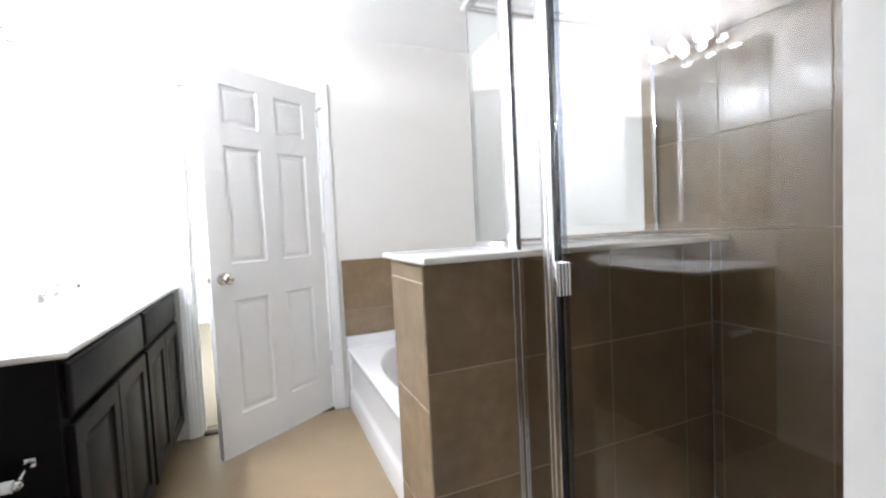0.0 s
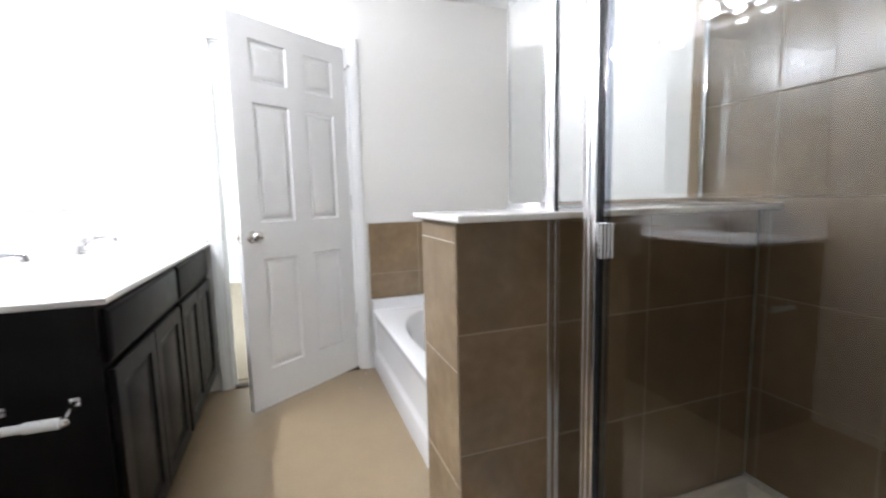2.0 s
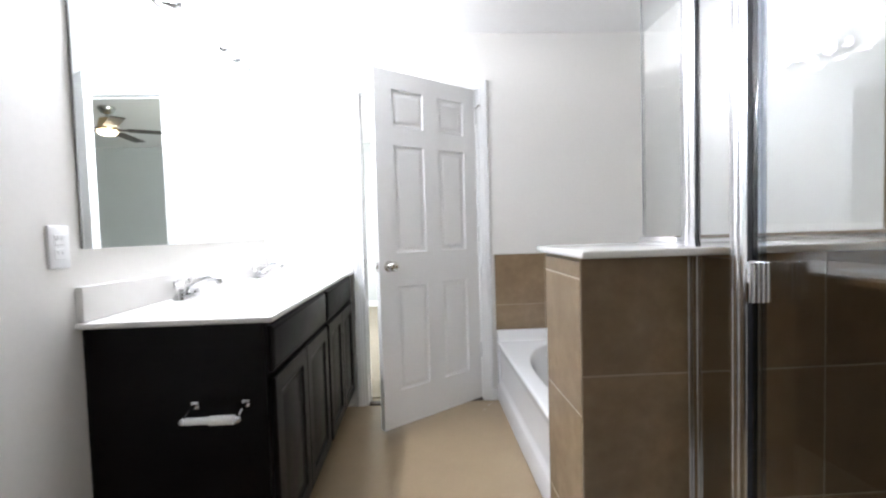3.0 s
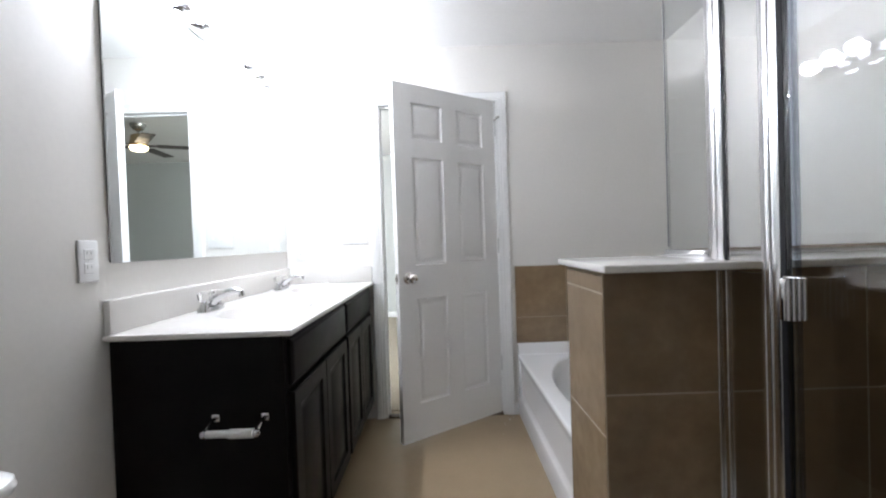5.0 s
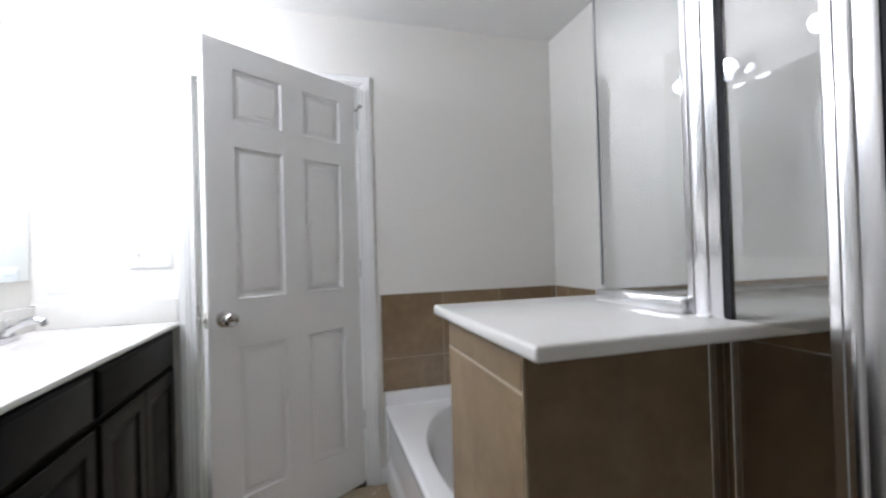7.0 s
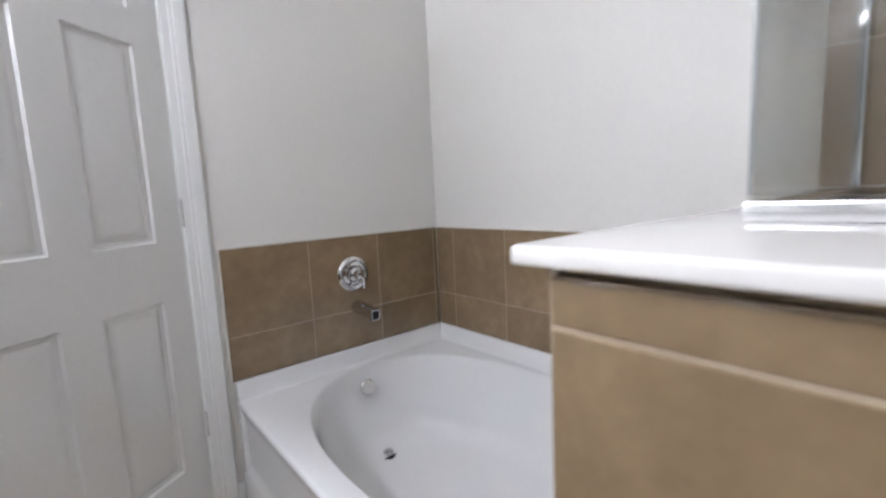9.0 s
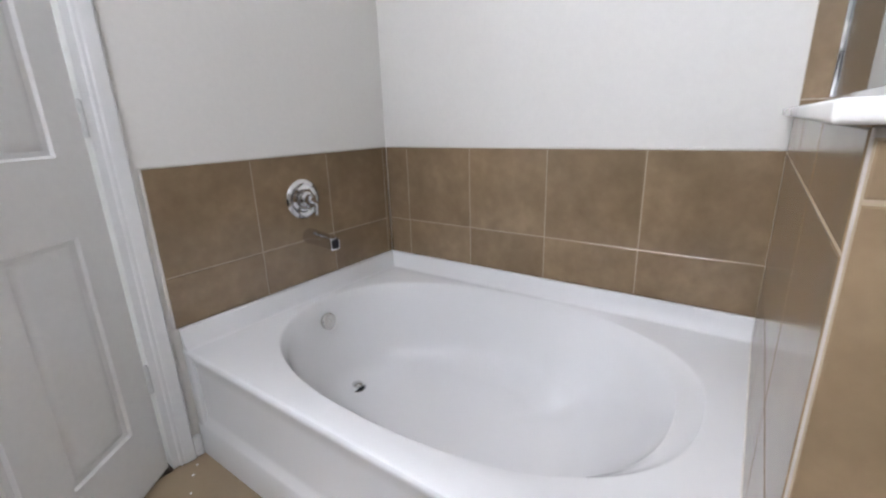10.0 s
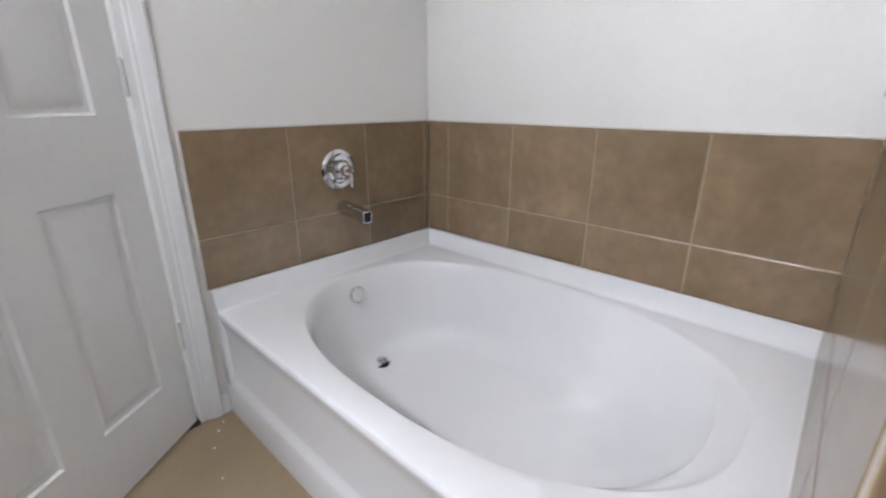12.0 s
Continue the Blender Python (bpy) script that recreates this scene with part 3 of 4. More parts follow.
# bulb bars above the mirror
def vanity_light(yc):
    z = 2.110
    v = thing("vanity_light", (LEFT, yc, z), "chrome bath bar light with three lit globe bulbs", "wall lamp", "vanity lights")
    one = box(LEFT + 0.001, LEFT + 0.026, yc - 0.212, yc + 0.212, z - 0.053, z + 0.053, 0.004)
    part("backplate", one, CHROME, v)
    for k in (-1, 0, 1):
        yy = yc + 0.142 * k
        part("socket", turned([(0, 0.023), (0.006, 0.023), (0.012, 0.0165), (0.046, 0.0165), (0.048, 0.014)], (LEFT + 0.026, yy, z - 0.012), (1, 0, 0)), CHROME, v)
        part("bulb", turned([(0, 0.0135), (0.012, 0.0145), (0.024, 0.023), (0.038, 0.033), (0.055, 0.038), (0.072, 0.036), (0.085, 0.028), (0.093, 0.014), (0.095, 0.003)], (LEFT + 0.075, yy, z - 0.012), (1, 0, 0), 20), BULBGLOW, v, "glowing white globe bulb")
    return v


lamp = vanity_light(2.557)
copy_thing(lamp, Matrix.Translation((LEFT, 1.838, 2.110)))


# switches and outlets
def cover_plate(name, m, wide, label, category, gangs):
    p = new(name)
    p.matrix_basis = m
    tagged(p, label, category)

    def here(bm):
        bmesh.ops.transform(bm, matrix=m, verts=bm.verts)
        return bm
    part("cover_plate", here(box(-wide / 2, wide / 2, -0.06, 0.06, 0.0005, 0.006, 0.0035, 3)), PLASTIC, p)
    n = len(gangs)
    for i, kind_of in enumerate(gangs):
        cx = (i - (n - 1) / 2) * 0.046
        if kind_of == "toggle":
            one = box(cx - 0.005, cx + 0.005, -0.012, 0.012, 0.005, 0.0075, 0.001, 1)
            box(cx - 0.0035, cx + 0.0035, 0.0, 0.009, 0.006, 0.016, 0.002, 1, bm=one)
            part("toggle", here(one), PLASTIC, p)
            for s in (-0.03, 0.03):
                part("screw", here(rod((cx, s, 0.005), (cx, s, 0.0068), 0.003, n=10)), PLASTIC, p)
        else:
            for s in (-0.02, 0.02):
                face = part("receptacle", here(box(cx - 0.017, cx + 0.017, s - 0.0145, s + 0.0145, 0.005, 0.0070, 0.0009, 1)), PLASTIC, p)
                # no holes are cut: grey bars carry the slots' shade as colour
                for dx, h in ((-0.0065, 0.0045), (0.0065, 0.0035)):
                    part("slot", here(box(cx + dx - 0.001, cx + dx + 0.001, s - h + 0.003, s + h + 0.003, 0.0068, 0.0074)), SLOT_SHADE, face)
            part("screw", here(rod((cx, 0, 0.005), (cx, 0, 0.0068), 0.003, n=10)), PLASTIC, p)
    return p


cover_plate("light_switch", pose(-0.064, FAR, 1.208, 90, 0, 0), 0.164, "white triple toggle light switch plate on the wall", "light switch", ("toggle",) * 3)
cover_plate("wall_outlet", pose(-0.417, FAR, 1.112, 90, 0, 0), 0.072, "white outlet plate above the side splash", "outlet", ("duplex",))
cover_plate("wall_outlet", pose(LEFT, 1.366, 1.125, 90, 0, 90), 0.072, "white duplex outlet plate beside the mirror", "outlet", ("duplex",))

# toilet paper holder on the vanity's end
tp = thing("toilet_paper_holder", (-0.12, VY0, 0.63), "chrome toilet paper holder with an empty white roller", "paper holder")
for x in (-0.192, -0.043):
    one = box(x - 0.012, x + 0.012, VY0 - 0.009, VY0 + 0.001, 0.627, 0.651, 0.003)
    part("rosette", one, CHROME, tp)
    one = tube(bend([(x, VY0 - 0.006, 0.640), (x, VY0 - 0.035, 0.637), (x, VY0 - 0.070, 0.622)], 5), 0.006, 12)
    ball((x, VY0 - 0.074, 0.619), 0.0125, 14, bm=one)
    part("arm", one, CHROME, tp)
one = rod((-0.185, VY0 - 0.074, 0.619), (-0.118, VY0 - 0.074, 0.619), 0.0105, n=18)
rod((-0.118, VY0 - 0.074, 0.619), (-0.05, VY0 - 0.074, 0.619), 0.0135, n=18, bm=one)
part("roller", one, TISSUE, tp, "white spring roller")

# ---- toilet ----
TY = 0.735
toilet = thing("toilet", (LEFT, TY, 0), "white porcelain toilet with closed lid against the wall", "toilet")
part("tank", loft([[(x, y, z) for x, y in oval(LEFT + 0.105, TY, 0.095 - d, 0.215 - d, 5.0, 64)] for z, d in ((0.38, 0.03), (0.40, 0.015), (0.70, 0.0))]), PORCELAIN, toilet)
part("tank_lid", loft([[(x, y, z) for x, y in oval(LEFT + 0.112, TY, 0.106 - d, 0.228 - d, 4.5, 64)] for z, d in ((0.7005, 0.012), (0.706, 0.003), (0.716, 0.0), (0.730, 0.003), (0.738, 0.012), (0.741, 0.03))]), PORCELAIN, toilet)
part("flush_lever", tube([(LEFT + 0.208, TY + 0.16, 0.64), (LEFT + 0.215, TY + 0.16, 0.64), (LEFT + 0.22, TY + 0.11, 0.632), (LEFT + 0.22, TY + 0.08, 0.628)], 0.006), CHROME, toilet, "chrome flush lever")
bowl_ring = oval(LEFT + 0.42, TY, 0.25, 0.185, 2.2, 40)
rings = []
for f, dx, z in ((0.62, -0.09, 0.0), (0.60, -0.09, 0.06), (0.56, -0.08, 0.16), (0.72, -0.05, 0.25), (0.92, -0.01, 0.34), (0.98, 0.0, 0.385), (0.94, 0.0, 0.39)):
    rings.append([(LEFT + 0.42 + (x - LEFT - 0.42) * f + dx, TY + (y - TY) * f, z) for x, y in bowl_ring])
one = loft(rings)
part("bowl", one, PORCELAIN, toilet)
part("seat", loft([[(x, y, z) for x, y in oval(LEFT + 0.43, TY, 0.245 - d, 0.188 - d, 2.2, 40)] for z, d in ((0.391, 0.004), (0.395, 0), (0.408, 0), (0.411, 0.004))]), PLASTIC, toilet)
part("lid", loft([[(x, y, z) for x, y in oval(LEFT + 0.43, TY, 0.245 - d, 0.188 - d, 2.2, 40)] for z, d in ((0.412, 0.004), (0.416, 0), (0.426, 0.002), (0.434, 0.02), (0.437, 0.06))]), PLASTIC, toilet)

# ---- bathtub ----
tub = thing("bathtub", (TUB_X, TUB_Y0, 0), "white acrylic garden bathtub with oval basin", "bathtub")
TX1, TY1, DECK = 1.993, 2.943, 0.398
cx, cy, ax, ay = 1.498, 2.210, 0.434, 0.664
N = 96
hole = oval(cx, cy, ax, ay, 2.35, N)
rim = rect_round(cx, cy, hole, TUB_X + 0.012, TX1 - 0.035, TUB_Y0 + 0.001, TY1 - 0.032)
rings = [[(x, y, DECK) for x, y in rim]]
rings.append([(cx + (x - cx) * 1.03, cy + (y - cy) * 1.02, DECK) for x, y in hole])
rings.append([(cx + (x - cx) * 1.012, cy + (y - cy) * 1.008, DECK - 0.003) for x, y in hole])
for f, g, z in ((1.0, 1.0, DECK - 0.010), (0.99, 0.993, DECK - 0.022), (0.975, 0.985, DECK - 0.035), (0.965, 0.980, DECK - 0.05), (0.95, 0.972, DECK - 0.08), (0.93, 0.96, DECK - 0.13), (0.905, 0.945, DECK - 0.19),
                (0.88, 0.92, DECK - 0.25), (0.85, 0.89, DECK - 0.29), (0.80, 0.85, DECK - 0.315)):
    ring = []
    depth = DECK - z
    for x, y in hole:
        v, u = (y - cy) / ay, (x - cx) / ax
        near = max(0.0, -v) ** 2
        shelf = 0.045 * near * min(1.0, max(0.0, depth - 0.012) / 0.02)                 # step below the rim at the reclining end
        slope = 0.60 * max(0.0, depth - 0.04) * max(0.0, -v) ** 1.6                     # the backrest leans
        pinch = 0.13 * math.exp(-((v + 0.42) / 0.17) ** 2) * min(1.0, max(0.0, depth - 0.05) / 0.16)   # armrests
        ring.append((cx + (x - cx) * (f - pinch), cy + (y - cy) * g + shelf + slope, z))
    rings.append(ring)
base_ring = rings[-1]
mx, my = sum(p[0] for p in base_ring) / N, sum(p[1] for p in base_ring) / N
for f, z in ((0.93, DECK - 0.329), (0.83, DECK - 0.336), (0.6, DECK - 0.341), (0.3, DECK - 0.343), (0.05, DECK - 0.3435)):
    rings.append([(mx + (x - mx) * f, my + (y - my) * f, z) for x, y, _ in base_ring])
part("basin", loft(rings), ACRYLIC, tub)
# rounded front edge and apron with a recessed panel, extruded along y
prof = [(0.012, DECK), (0.005, DECK - 0.002), (0.001, DECK - 0.007), (0.0, DECK - 0.014), (0.002, DECK - 0.024), (0.008, DECK - 0.045), (0.012, DECK - 0.07), (0.015, 0.165), (0.013, 0.150), (0.003, 0.128), (0.0, 0.118), (0.0, 0.0)]
one = bmesh.new()
prior = None
for y in (TUB_Y0 + 0.001, TY1):
    ring = [one.verts.new((TUB_X + dx, y, z)) for dx, z in prof]
    if prior:
        for i in range(len(ring) - 1):
            one.faces.new((prior[i], prior[i + 1], ring[i + 1], ring[i]))
    prior = ring
part("apron", one, ACRYLIC, tub)
for ya, yb in ((TY1 - 0.045, TY1), (TUB_Y0 + 0.001, TUB_Y0 + 0.04)):
    part("apron_end", box(TUB_X + 0.0005, TUB_X + 0.03, ya, yb, 0.11, DECK - 0.012, 0.006, 3), ACRYLIC, tub)
# upstand against the walls
one = bmesh.new()
up = ((0.034, DECK), (0.026, DECK + 0.004), (0.016, DECK + 0.022), (0.010, DECK + 0.045), (0.006, TUB_TOP - 0.004), (0.0, TUB_TOP))
prior = None
for place_on in (lambda d: (TUB_X + 0.004, TY1 - d), lambda d: (TX1 - d, TY1 - d), lambda d: (TX1 - d, TUB_Y0 + 0.001)):
    ring = [one.verts.new((*place_on(d), z)) for d, z in up] + [one.verts.new((*place_on(0.0), DECK - 0.02))]
    if prior:
        for i in range(len(ring) - 1):
            one.faces.new((prior[i], prior[i + 1], ring[i + 1], ring[i]))
    else:
        one.faces.new(ring)
    prior = ring
part("upstand", one, ACRYLIC, tub)
part("overflow_plate", turned([(0, 0.034), (0.010, 0.034), (0.014, 0.030), (0.014, 0.006), (0.016, 0.004), (0.016, 0.001)], (1.474, 2.842, 0.318), (0, -1, 0.18)), NICKEL, tub, "round satin overflow plate")
part("drain", turned([(0, 0.034), (0.004, 0.034), (0.005, 0.030), (0.002, 0.029)], (1.475, 2.702, 0.0585), (0, 0, 1)), CHROME, tub, "chrome tub drain")
# near-black disc stands in for the shade down the drain
part("drain_throat", turned([(0, 0.028), (0.0042, 0.028), (0.0043, 0.002)], (1.475, 2.702, 0.0585), (0, 0, 1)), DARK, tub, "dark disc for the shade in the drain")
part("drain_stopper", turned([(0, 0.007), (0.014, 0.007), (0.015, 0.021), (0.019, 0.0215), (0.023, 0.016), (0.025, 0.004)], (1.475, 2.702, 0.0605), (0, 0, 1)), CHROME, tub)

# tub valve and spout
VLV = (1.503, FAR - 0.010, 0.803)
valve = thing("tub_valve", VLV, "chrome tub mixer trim with round escutcheon and lever", "tub valve")
part("escutcheon", turned([(0, 0.076), (0.003, 0.0765), (0.009, 0.071), (0.013, 0.063), (0.006, 0.056), (0.004, 0.048), (0.007, 0.040), (0.020, 0.034)], VLV, (0, -1, 0), 40), CHROME, valve)
part("hub", turned([(0.014, 0.031), (0.030, 0.030), (0.036, 0.024), (0.038, 0.021), (0.058, 0.0185), (0.064, 0.014), (0.066, 0.004)], VLV, (0, -1, 0)), CHROME, valve)
arm = bend([(VLV[0], VLV[1] - 0.052, VLV[2]), (VLV[0] + 0.018, VLV[1] - 0.050, VLV[2] - 0.018), (VLV[0] + 0.026, VLV[1] - 0.040, VLV[2] - 0.042), (VLV[0] + 0.030, VLV[1] - 0.034, VLV[2] - 0.066)], 5)
part("lever", tube(arm, 0.009, 12, radii=[0.012 - 0.006 * i / (len(arm) - 1) for i in range(len(arm))]), CHROME, valve)
SPX, SPY, SPZ = 1.512, FAR - 0.010, 0.652
spout = thing("tub_spout", (SPX, SPY, SPZ), "chrome tub spout with squared mouth on the tile", "tub spout")
rings = []
for d, wx, hz, drop, power in ((0.0, 0.031, 0.031, 0.0, 2.0), (0.008, 0.032, 0.032, 0.0, 2.0), (0.03, 0.029, 0.029, 0.001, 2.3), (0.08, 0.025, 0.025, 0.004, 3.2), (0.13, 0.022, 0.024, 0.010, 5.0), (0.150, 0.021, 0.0235, 0.013, 6.0), (0.153, 0.020, 0.0225, 0.0135, 6.0), (0.153, 0.0165, 0.019, 0.0135, 6.0), (0.145, 0.0160, 0.0185, 0.0135, 6.0)):
    rings.append([(x, SPY - d, z - drop) for x, z in oval(SPX, SPZ, wx, hz, power, 36)])
part("spout_body", loft(rings), CHROME, spout)
# near-black plate stands in for the shade inside the spout
part("mouth", box(SPX - 0.0155, SPX + 0.0155, SPY - 0.1475, SPY - 0.1455, SPZ - 0.031, SPZ + 0.0045), DARK, spout, "dark plate for the shade in the mouth")

# ---- half wall with ledge ----
pony = structure("half_wall", box(PONY_X + 0.009, RIGHT, PONY_Y0 + 0.009, PONY_Y1 - 0.009, 0, LEDGE_BOT), GROUT, "tiled half wall between bathtub and shower", "half wall")
ledge = thing("ledge", (PONY_X, PONY_Y0, LEDGE_BOT), "white cultured marble ledge capping the half wall", "ledge")
part("slab", box(PONY_X - 0.022, RIGHT - 0.009, LEDGE_Y0, PONY_Y1 + 0.027, LEDGE_BOT + 0.0005, LEDGE_TOP, 0.005, 3), LEDGE_MARBLE, ledge)
part("caulk_bead", box(RIGHT - 0.0088, RIGHT - 0.0005, LEDGE_Y0 + 0.003, PONY_Y1 + 0.025, LEDGE_BOT + 0.001, LEDGE_TOP - 0.001), CAULK, ledge, "white caulk line at the wall")

# ---- shower ----
pan = thing("shower_pan", (1.16, 0.27, 0), "cream acrylic shower base with raised curb", "shower base")
sx0, sx1, sy0, sy1 = 1.21, 1.992, WING_Y + 0.009, PONY_Y0 - 0.001
inset = [(sx0, sy0), (sx1, sy0), (sx1, sy1), (sx0, sy1)]
mx, my = (sx0 + sx1) / 2, (sy0 + sy1) / 2


def shrunk(d, z):
    return [(x + (d if x < mx else -d), y + (d if y < my else -d), z) for x, y in inset]


part("base", loft([shrunk(0, 0), shrunk(0, 0.098), shrunk(0.012, 0.104), shrunk(0.03, 0.10), shrunk(0.06, 0.055), shrunk(0.10, 0.042), shrunk(0.3, 0.036)]), PAN, pan)
part("curb", box(1.12, sx0, sy0, sy1, 0.0, 0.105, 0.012, 3), PAN, pan)
part("shower_drain", turned([(0, 0.05), (0.004, 0.05), (0.006, 0.04)], (mx, my, 0.036), (0, 0, 1)), CHROME, pan)

screen = thing("shower_enclosure", (GLASS_X, WING_Y, 0.105), "framed clear glass shower enclosure with bright aluminium posts", "shower enclosure")


def pane_of(x0, x1, y0, y1, z0, z1, parent, glass=GLASS):
    return part("glass_panel", box(x0, x1, y0, y1, z0, z1), glass, parent, "lightly tinted glass panel")


ZB = 0.106
# tub-side panel on the ledge
pane_of(GLASS_X + 0.006, RIGHT - 0.022, GLASS_Y - 0.003, GLASS_Y + 0.003, LEDGE_TOP + 0.02, GLASS_TOP - 0.02, screen)
part("bottom_channel", box(GLASS_X + 0.0165, RIGHT - 0.010, GLASS_Y - 0.011, GLASS_Y + 0.011, LEDGE_TOP + 0.0005, LEDGE_TOP + 0.022, 0.003), ALUMINIUM, screen)
part("top_rail", box(GLASS_X + 0.014, RIGHT - 0.010, GLASS_Y - 0.016, GLASS_Y + 0.016, GLASS_TOP - 0.032, GLASS_TOP + 0.006, 0.004), ALUMINIUM, screen)
part("wall_channel", box(RIGHT - 0.022, RIGHT - 0.0105, GLASS_Y - 0.010, GLASS_Y + 0.010, LEDGE_TOP + 0.0225, GLASS_TOP - 0.033, 0.003), CHROME, screen)
# return panel on the ledge
pane_of(GLASS_X - 0.003, GLASS_X + 0.003, 1.19, GLASS_Y - 0.004, LEDGE_TOP + 0.02, GLASS_TOP - 0.02, screen)
part("bottom_channel", box(GLASS_X - 0.016, GLASS_X + 0.016, 1.1905, GLASS_Y + 0.002, LEDGE_TOP + 0.0005, LEDGE_TOP + 0.022, 0.003), ALUMINIUM, screen)
part("corner_strip", box(GLASS_X - 0.0035, GLASS_X + 0.0005, GLASS_Y - 0.003, GLASS_Y + 0.0008, LEDGE_TOP + 0.029, GLASS_TOP - 0.033), SEAL, screen, "grey silicone corner seal")
# front header
part("top_rail", box(GLASS_X - 0.018, GLASS_X + 0.0135, WING_Y, GLASS_Y + 0.016, GLASS_TOP - 0.032, GLASS_TOP + 0.006, 0.004), ALUMINIUM, screen)
# ribbed post that stands on the ledge, with a dark seam
one = box(GLASS_X - 0.007, GLASS_X + 0.007, 1.1325, 1.190, LEDGE_TOP + 0.0005, GLASS_TOP - 0.033, 0.004)
box(GLASS_X - 0.0092, GLASS_X - 0.0065, 1.152, 1.176, LEDGE_TOP + 0.0005, GLASS_TOP - 0.033, 0.003, bm=one)
part("post", one, ALUMINIUM, screen)
part("gasket", box(GLASS_X - 0.004, GLASS_X + 0.003, 1.124, 1.1322, LEDGE_TOP + 0.0005, GLASS_TOP - 0.033), DARK, screen, "dark rubber gasket")
# channel against the half wall below the ledge
for ya, yb in ((1.124, 1.1275), (PONY_Y0 - 0.006, PONY_Y0 - 0.0015)):
    part("wall_channel", box(GLASS_X - 0.007, GLASS_X + 0.007, ya, yb, ZB, LEDGE_BOT - 0.001, 0.001, 1), ALUMINIUM, screen)
pane_of(GLASS_X - 0.003, GLASS_X + 0.003, 1.1277, PONY_Y0 - 0.0062, ZB + 0.026, LEDGE_BOT - 0.003, screen, DOOR_GLASS)
# narrow fixed panel and the strike post
pane_of(GLASS_X - 0.003, GLASS_X + 0.003, 1.014, 1.1238, ZB + 0.026, LEDGE_BOT - 0.003, screen, DOOR_GLASS)
pane_of(GLASS_X - 0.003, GLASS_X + 0.003, 1.014, 1.1238, LEDGE_TOP + 0.001, GLASS_TOP - 0.033, screen, DOOR_GLASS)
one = box(GLASS_X - 0.008, GLASS_X + 0.008, 0.962, 1.014, ZB, GLASS_TOP - 0.033, 0.005)
box(GLASS_X - 0.0102, GLASS_X - 0.0075, 0.984, 1.000, ZB, GLASS_TOP - 0.033, 0.003, bm=one)
part("post", one, ALUMINIUM, screen)
part("gasket", box(GLASS_X - 0.006, GLASS_X + 0.006, 0.950, 0.9618, ZB, GLASS_TOP - 0.033), DARK, screen, "dark rubber gasket")
part("sill_rail", box(GLASS_X - 0.016, GLASS_X + 0.016, WING_Y, PONY_Y0 - 0.0015, ZB - 0.0005, ZB + 0.025, 0.004), ALUMINIUM, screen)
part("wall_jamb", box(GLASS_X - 0.016, GLASS_X + 0.016, WING_Y + 0.0005, WING_Y + 0.022, ZB + 0.026, GLASS_TOP - 0.033, 0.003), ALUMINIUM, screen)
# glass door
gdoor = thing("shower_door", (GLASS_X, WING_Y + 0.03, ZB + 0.03), "clear glass shower door, closed, with small chrome pull", "shower door")
part("glass", box(GLASS_X - 0.003, GLASS_X + 0.003, WING_Y + 0.03, 0.932, ZB + 0.035, GLASS_TOP - 0.04), DOOR_GLASS, gdoor, "evenly grey-tinted glass")
part("edge_seal", box(GLASS_X - 0.009, GLASS_X + 0.009, 0.929, 0.947, ZB + 0.03, GLASS_TOP - 0.04, 0.004), EDGE_SEAL, gdoor, "translucent blue-grey vinyl edge seal")
one = box(GLASS_X - 0.0165, GLASS_X - 0.009, 0.900, 0.946, 0.987, 1.062, 0.002)
box(GLASS_X - 0.060, GLASS_X - 0.0165, 0.888, 0.900, 0.987, 1.062, 0.003, bm=one)
for k in range(4):
    rod((GLASS_X - 0.053 + 0.0095 * k, 0.887, 0.988), (GLASS_X - 0.053 + 0.0095 * k, 0.887, 1.061), 0.0038, n=12, bm=one)
part("pull_handle", one, CHROME, gdoor, "chrome pull handle")

# ---- tiles ----
TILES = {}


def tile_mesh(w, h):
    key = (round(w, 3), round(h, 3))
    if key not in TILES:
        one = bmesh.new()
        g, b, d = 0.0017, 0.0018, 0.009
        rings = [[one.verts.new((x, y, z)) for x, y in ((e, e), (w - e, e), (w - e, h - e), (e, h - e))] for e, z in ((g, 0.0), (g, d - b), (g + b * 0.5, d - b * 0.35), (g + b * 1.3, d))]
        for p, q in zip(rings, rings[1:]):
            for i in range(4):
                one.faces.new((p[i], p[(i + 1) % 4], q[(i + 1) % 4], q[i]))
        one.faces.new(rings[-1])
        one.faces.new(rings[0][::-1])
        bmesh.ops.recalc_face_normals(one, faces=one.faces)
        me = bpy.data.meshes.new("tile")
        one.to_mesh(me)
        one.free()
        me.materials.append(TILE)
        TILES[key] = me
    return TILES[key]


def tiled(parent, base, us, vs, grout=True):
    """Tiles on the plane of base (u along its x, v along its y, out along its z), between the given joints."""
    if grout:
        one = box(us[0] + 0.0006, us[-1] - 0.0006, vs[0] + 0.0006, vs[-1] - 0.0006, 0.0005, 0.0094)
        bmesh.ops.transform(one, matrix=base, verts=one.verts)
        part("grout_bed", one, GROUT, parent)
    for u0, u1 in zip(us, us[1:]):
        for v0, v1 in zip(vs, vs[1:]):
            ob = new("tile", tile_mesh(u1 - u0, v1 - v0))
            ob.parent = parent
            ob.matrix_parent_inverse = world_of(parent).inverted()
            lift = 0.0006 * random.random()
            ob.matrix_basis = base @ Matrix.Translation((u0, v0, 0.0012 + lift))


def basis(origin, u, v):
    u, v = Vector(u), Vector(v)
    n = u.cross(v)
    return Matrix(((u.x, v.x, n.x, origin[0]), (u.y, v.y, n.y, origin[1]), (u.z, v.z, n.z, origin[2]), (0, 0, 0, 1)))


ZT = [TUB_TOP + 0.001, 0.637, 0.970]
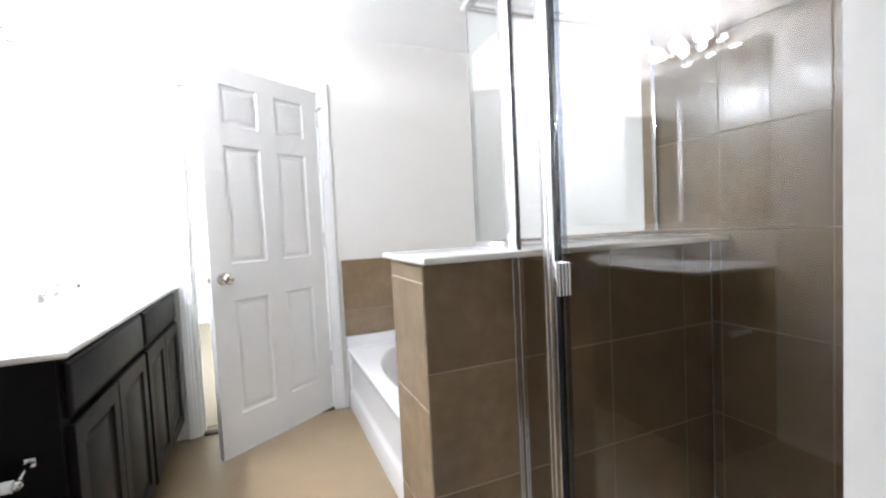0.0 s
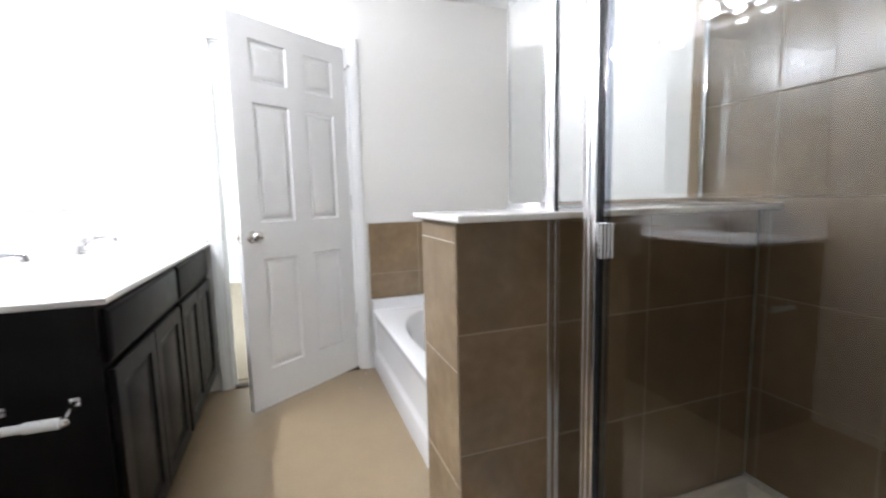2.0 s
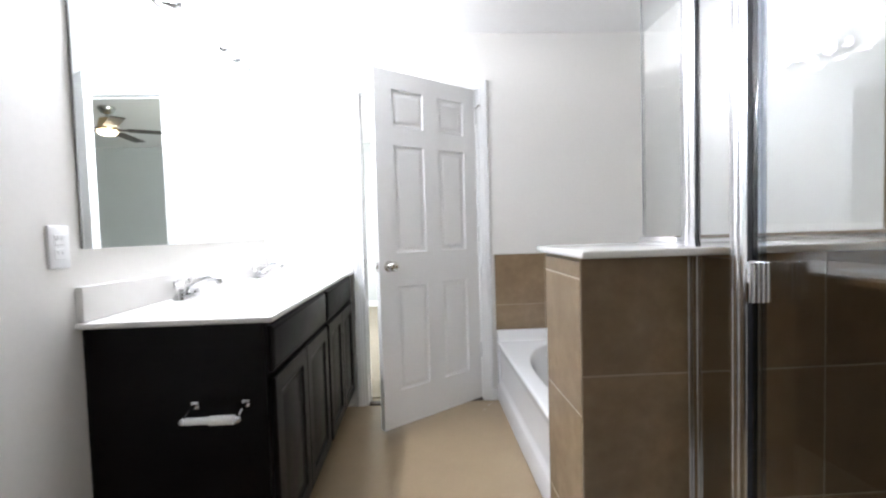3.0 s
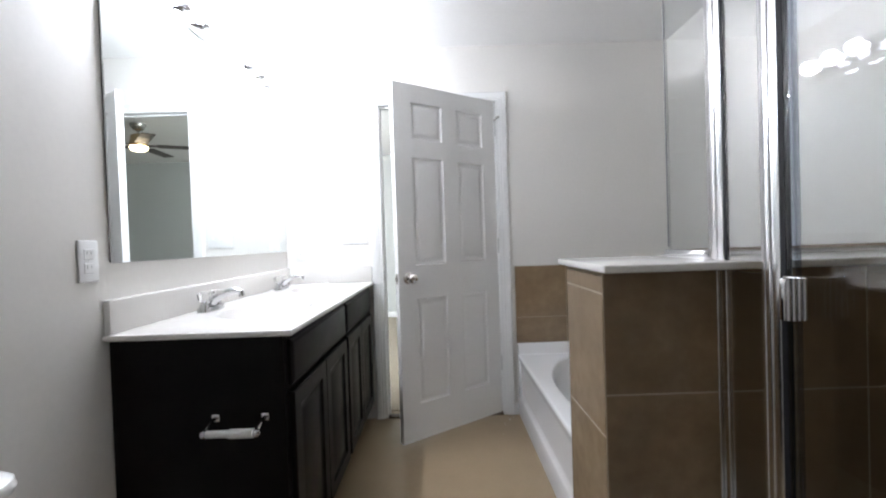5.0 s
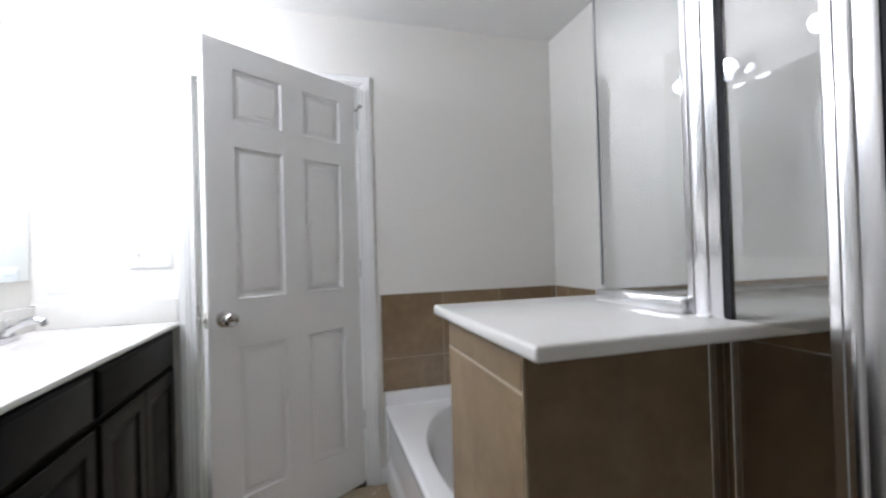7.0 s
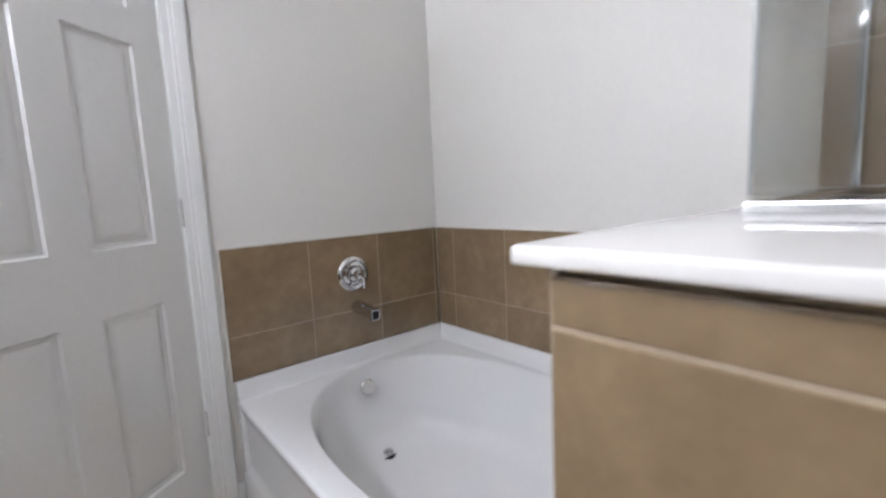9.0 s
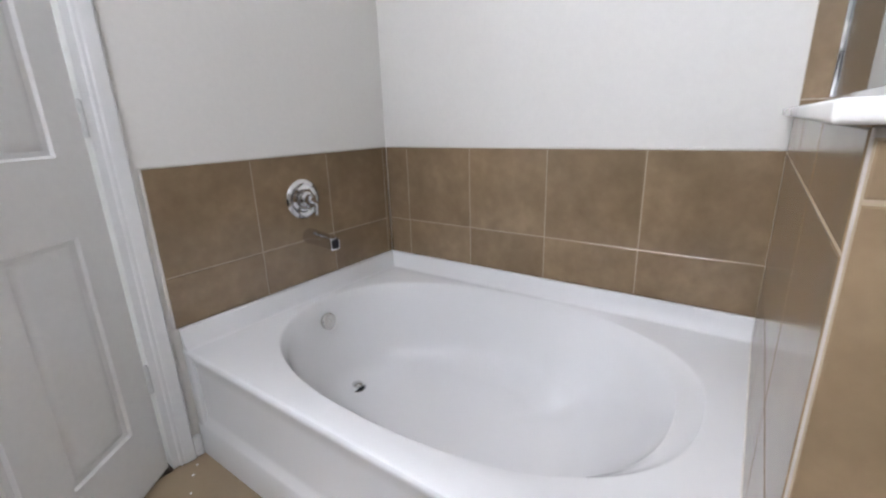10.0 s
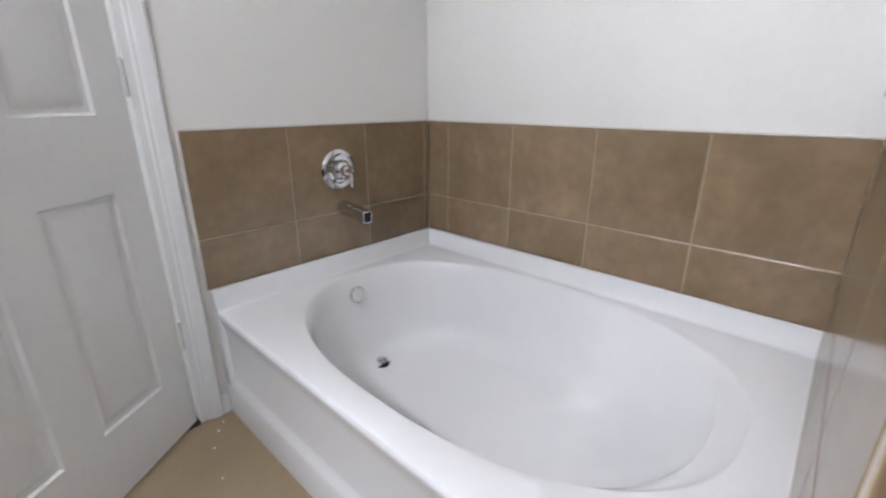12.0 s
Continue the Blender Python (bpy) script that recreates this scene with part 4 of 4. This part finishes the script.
# far wall above the tub: u runs to +x, out is -y
tiled(wall_north, basis((0, FAR, 0), (1, 0, 0), (0, 0, 1)), [TUB_X - 0.004, 1.304, 1.637, 1.968, 1.993], ZT)
# right wall above the tub: u runs to -y, out is -x
tiled(wall_east, basis((RIGHT, 0, 0), (0, -1, 0), (0, 0, 1)), [-2.944, -2.820, -2.486, -2.150, -1.812, -PONY_Y1 - 0.001], ZT)
# shower wall
rows = [0.108, 0.435, 0.769, 1.103, 1.435, 1.768, 2.101]
tiled(wall_east, basis((RIGHT, 0, 0), (0, -1, 0), (0, 0, 1)), [-PONY_Y0 + 0.002, -1.124, -0.796, -0.464, -WING_Y - 0.011], rows[:4])
tiled(wall_east, basis((RIGHT, 0, 0), (0, -1, 0), (0, 0, 1)), [-1.452, -1.124, -0.796, -0.464, -WING_Y - 0.011], [LEDGE_TOP + 0.001, 1.103])
tiled(wall_east, basis((RIGHT, 0, 0), (0, -1, 0), (0, 0, 1)), [-1.452, -1.124, -0.796, -0.464, -WING_Y - 0.011], rows[3:])
tiled(wing, basis((0, WING_Y, 0), (-1, 0, 0), (0, 0, 1)), [-1.992, -1.82, -1.487, -1.14], rows)
# half wall: end, shower side, tub side
tiled(pony, basis((PONY_X + 0.009, 0, 0), (0, -1, 0), (0, 0, 1)), [-PONY_Y1, -PONY_Y0], [0.001, 0.328, 0.662, 1.009, LEDGE_BOT - 0.008])
tiled(pony, basis((0, PONY_Y0 + 0.009, 0), (1, 0, 0), (0, 0, 1)), [PONY_X, 1.19, 1.52, 1.853, 1.993], [0.106, 0.425, 0.764, LEDGE_BOT])
tiled(pony, basis((0, PONY_Y0 + 0.009, 0), (1, 0, 0), (0, 0, 1)), [PONY_X, 1.118], [0.001, 0.106])
tiled(pony, basis((0, PONY_Y1 - 0.009, 0), (-1, 0, 0), (0, 0, 1)), [-1.993, -1.885, -1.552, -1.218, -PONY_X - 0.011], [DECK + 0.004, 0.635, 0.965, LEDGE_BOT])
part("tile_edge", box(PONY_X + 0.0005, PONY_X + 0.0105, PONY_Y1 - 0.009, PONY_Y1 + 0.0005, 0.001, LEDGE_BOT - 0.001, 0.0012, 1), TILE_EDGE, pony, "pale unglazed tile edge with caulk")
part("corner_grout", box(PONY_X - 0.0006, PONY_X + 0.0018, PONY_Y0 - 0.0006, PONY_Y0 + 0.0018, 0.001, LEDGE_BOT - 0.009, 0.0005, 1), GROUT, pony, "thin pale grout line at the corner")
# caulk beads round the tub surround
bead = box(TUB_X - 0.009, 1.992, FAR - 0.0125, FAR - 0.0005, 0.9705, 0.9745, 0.0012, 1)
box(TUB_X - 0.009, TUB_X - 0.0045, FAR - 0.0125, FAR - 0.0005, TUB_TOP, 0.9703, 0.0012, 1, bm=bead)
part("caulk_bead", bead, CAULK, wall_north, "thin off-white caulk line")
part("caulk_bead", box(RIGHT - 0.0125, RIGHT - 0.0005, PONY_Y1 + 0.0005, 2.944, 0.9705, 0.9745, 0.0012, 1), CAULK, wall_east, "thin off-white caulk line")
part("caulk_bead", box(TUB_X + 0.012, 1.985, PONY_Y1 - 0.0085, PONY_Y1 + 0.004, DECK - 0.006, DECK + 0.0045, 0.0015, 1), CAULK, pony, "white caulk line along the tub")

# paint flecks on the vinyl beside the door
one = bmesh.new()
for fx, fy, fr in ((0.86, 2.80, 0.004), (0.83, 2.66, 0.003), (0.90, 2.87, 0.005), (0.93, 2.905, 0.004)):
    rod((fx, fy, 0.0002), (fx, fy, 0.0016), fr, fr * 0.7, n=5, bm=one)
tagged(as_object("paint_flecks", one, TRIM), "small white paint flecks on the vinyl floor", "debris", kind="stuff")
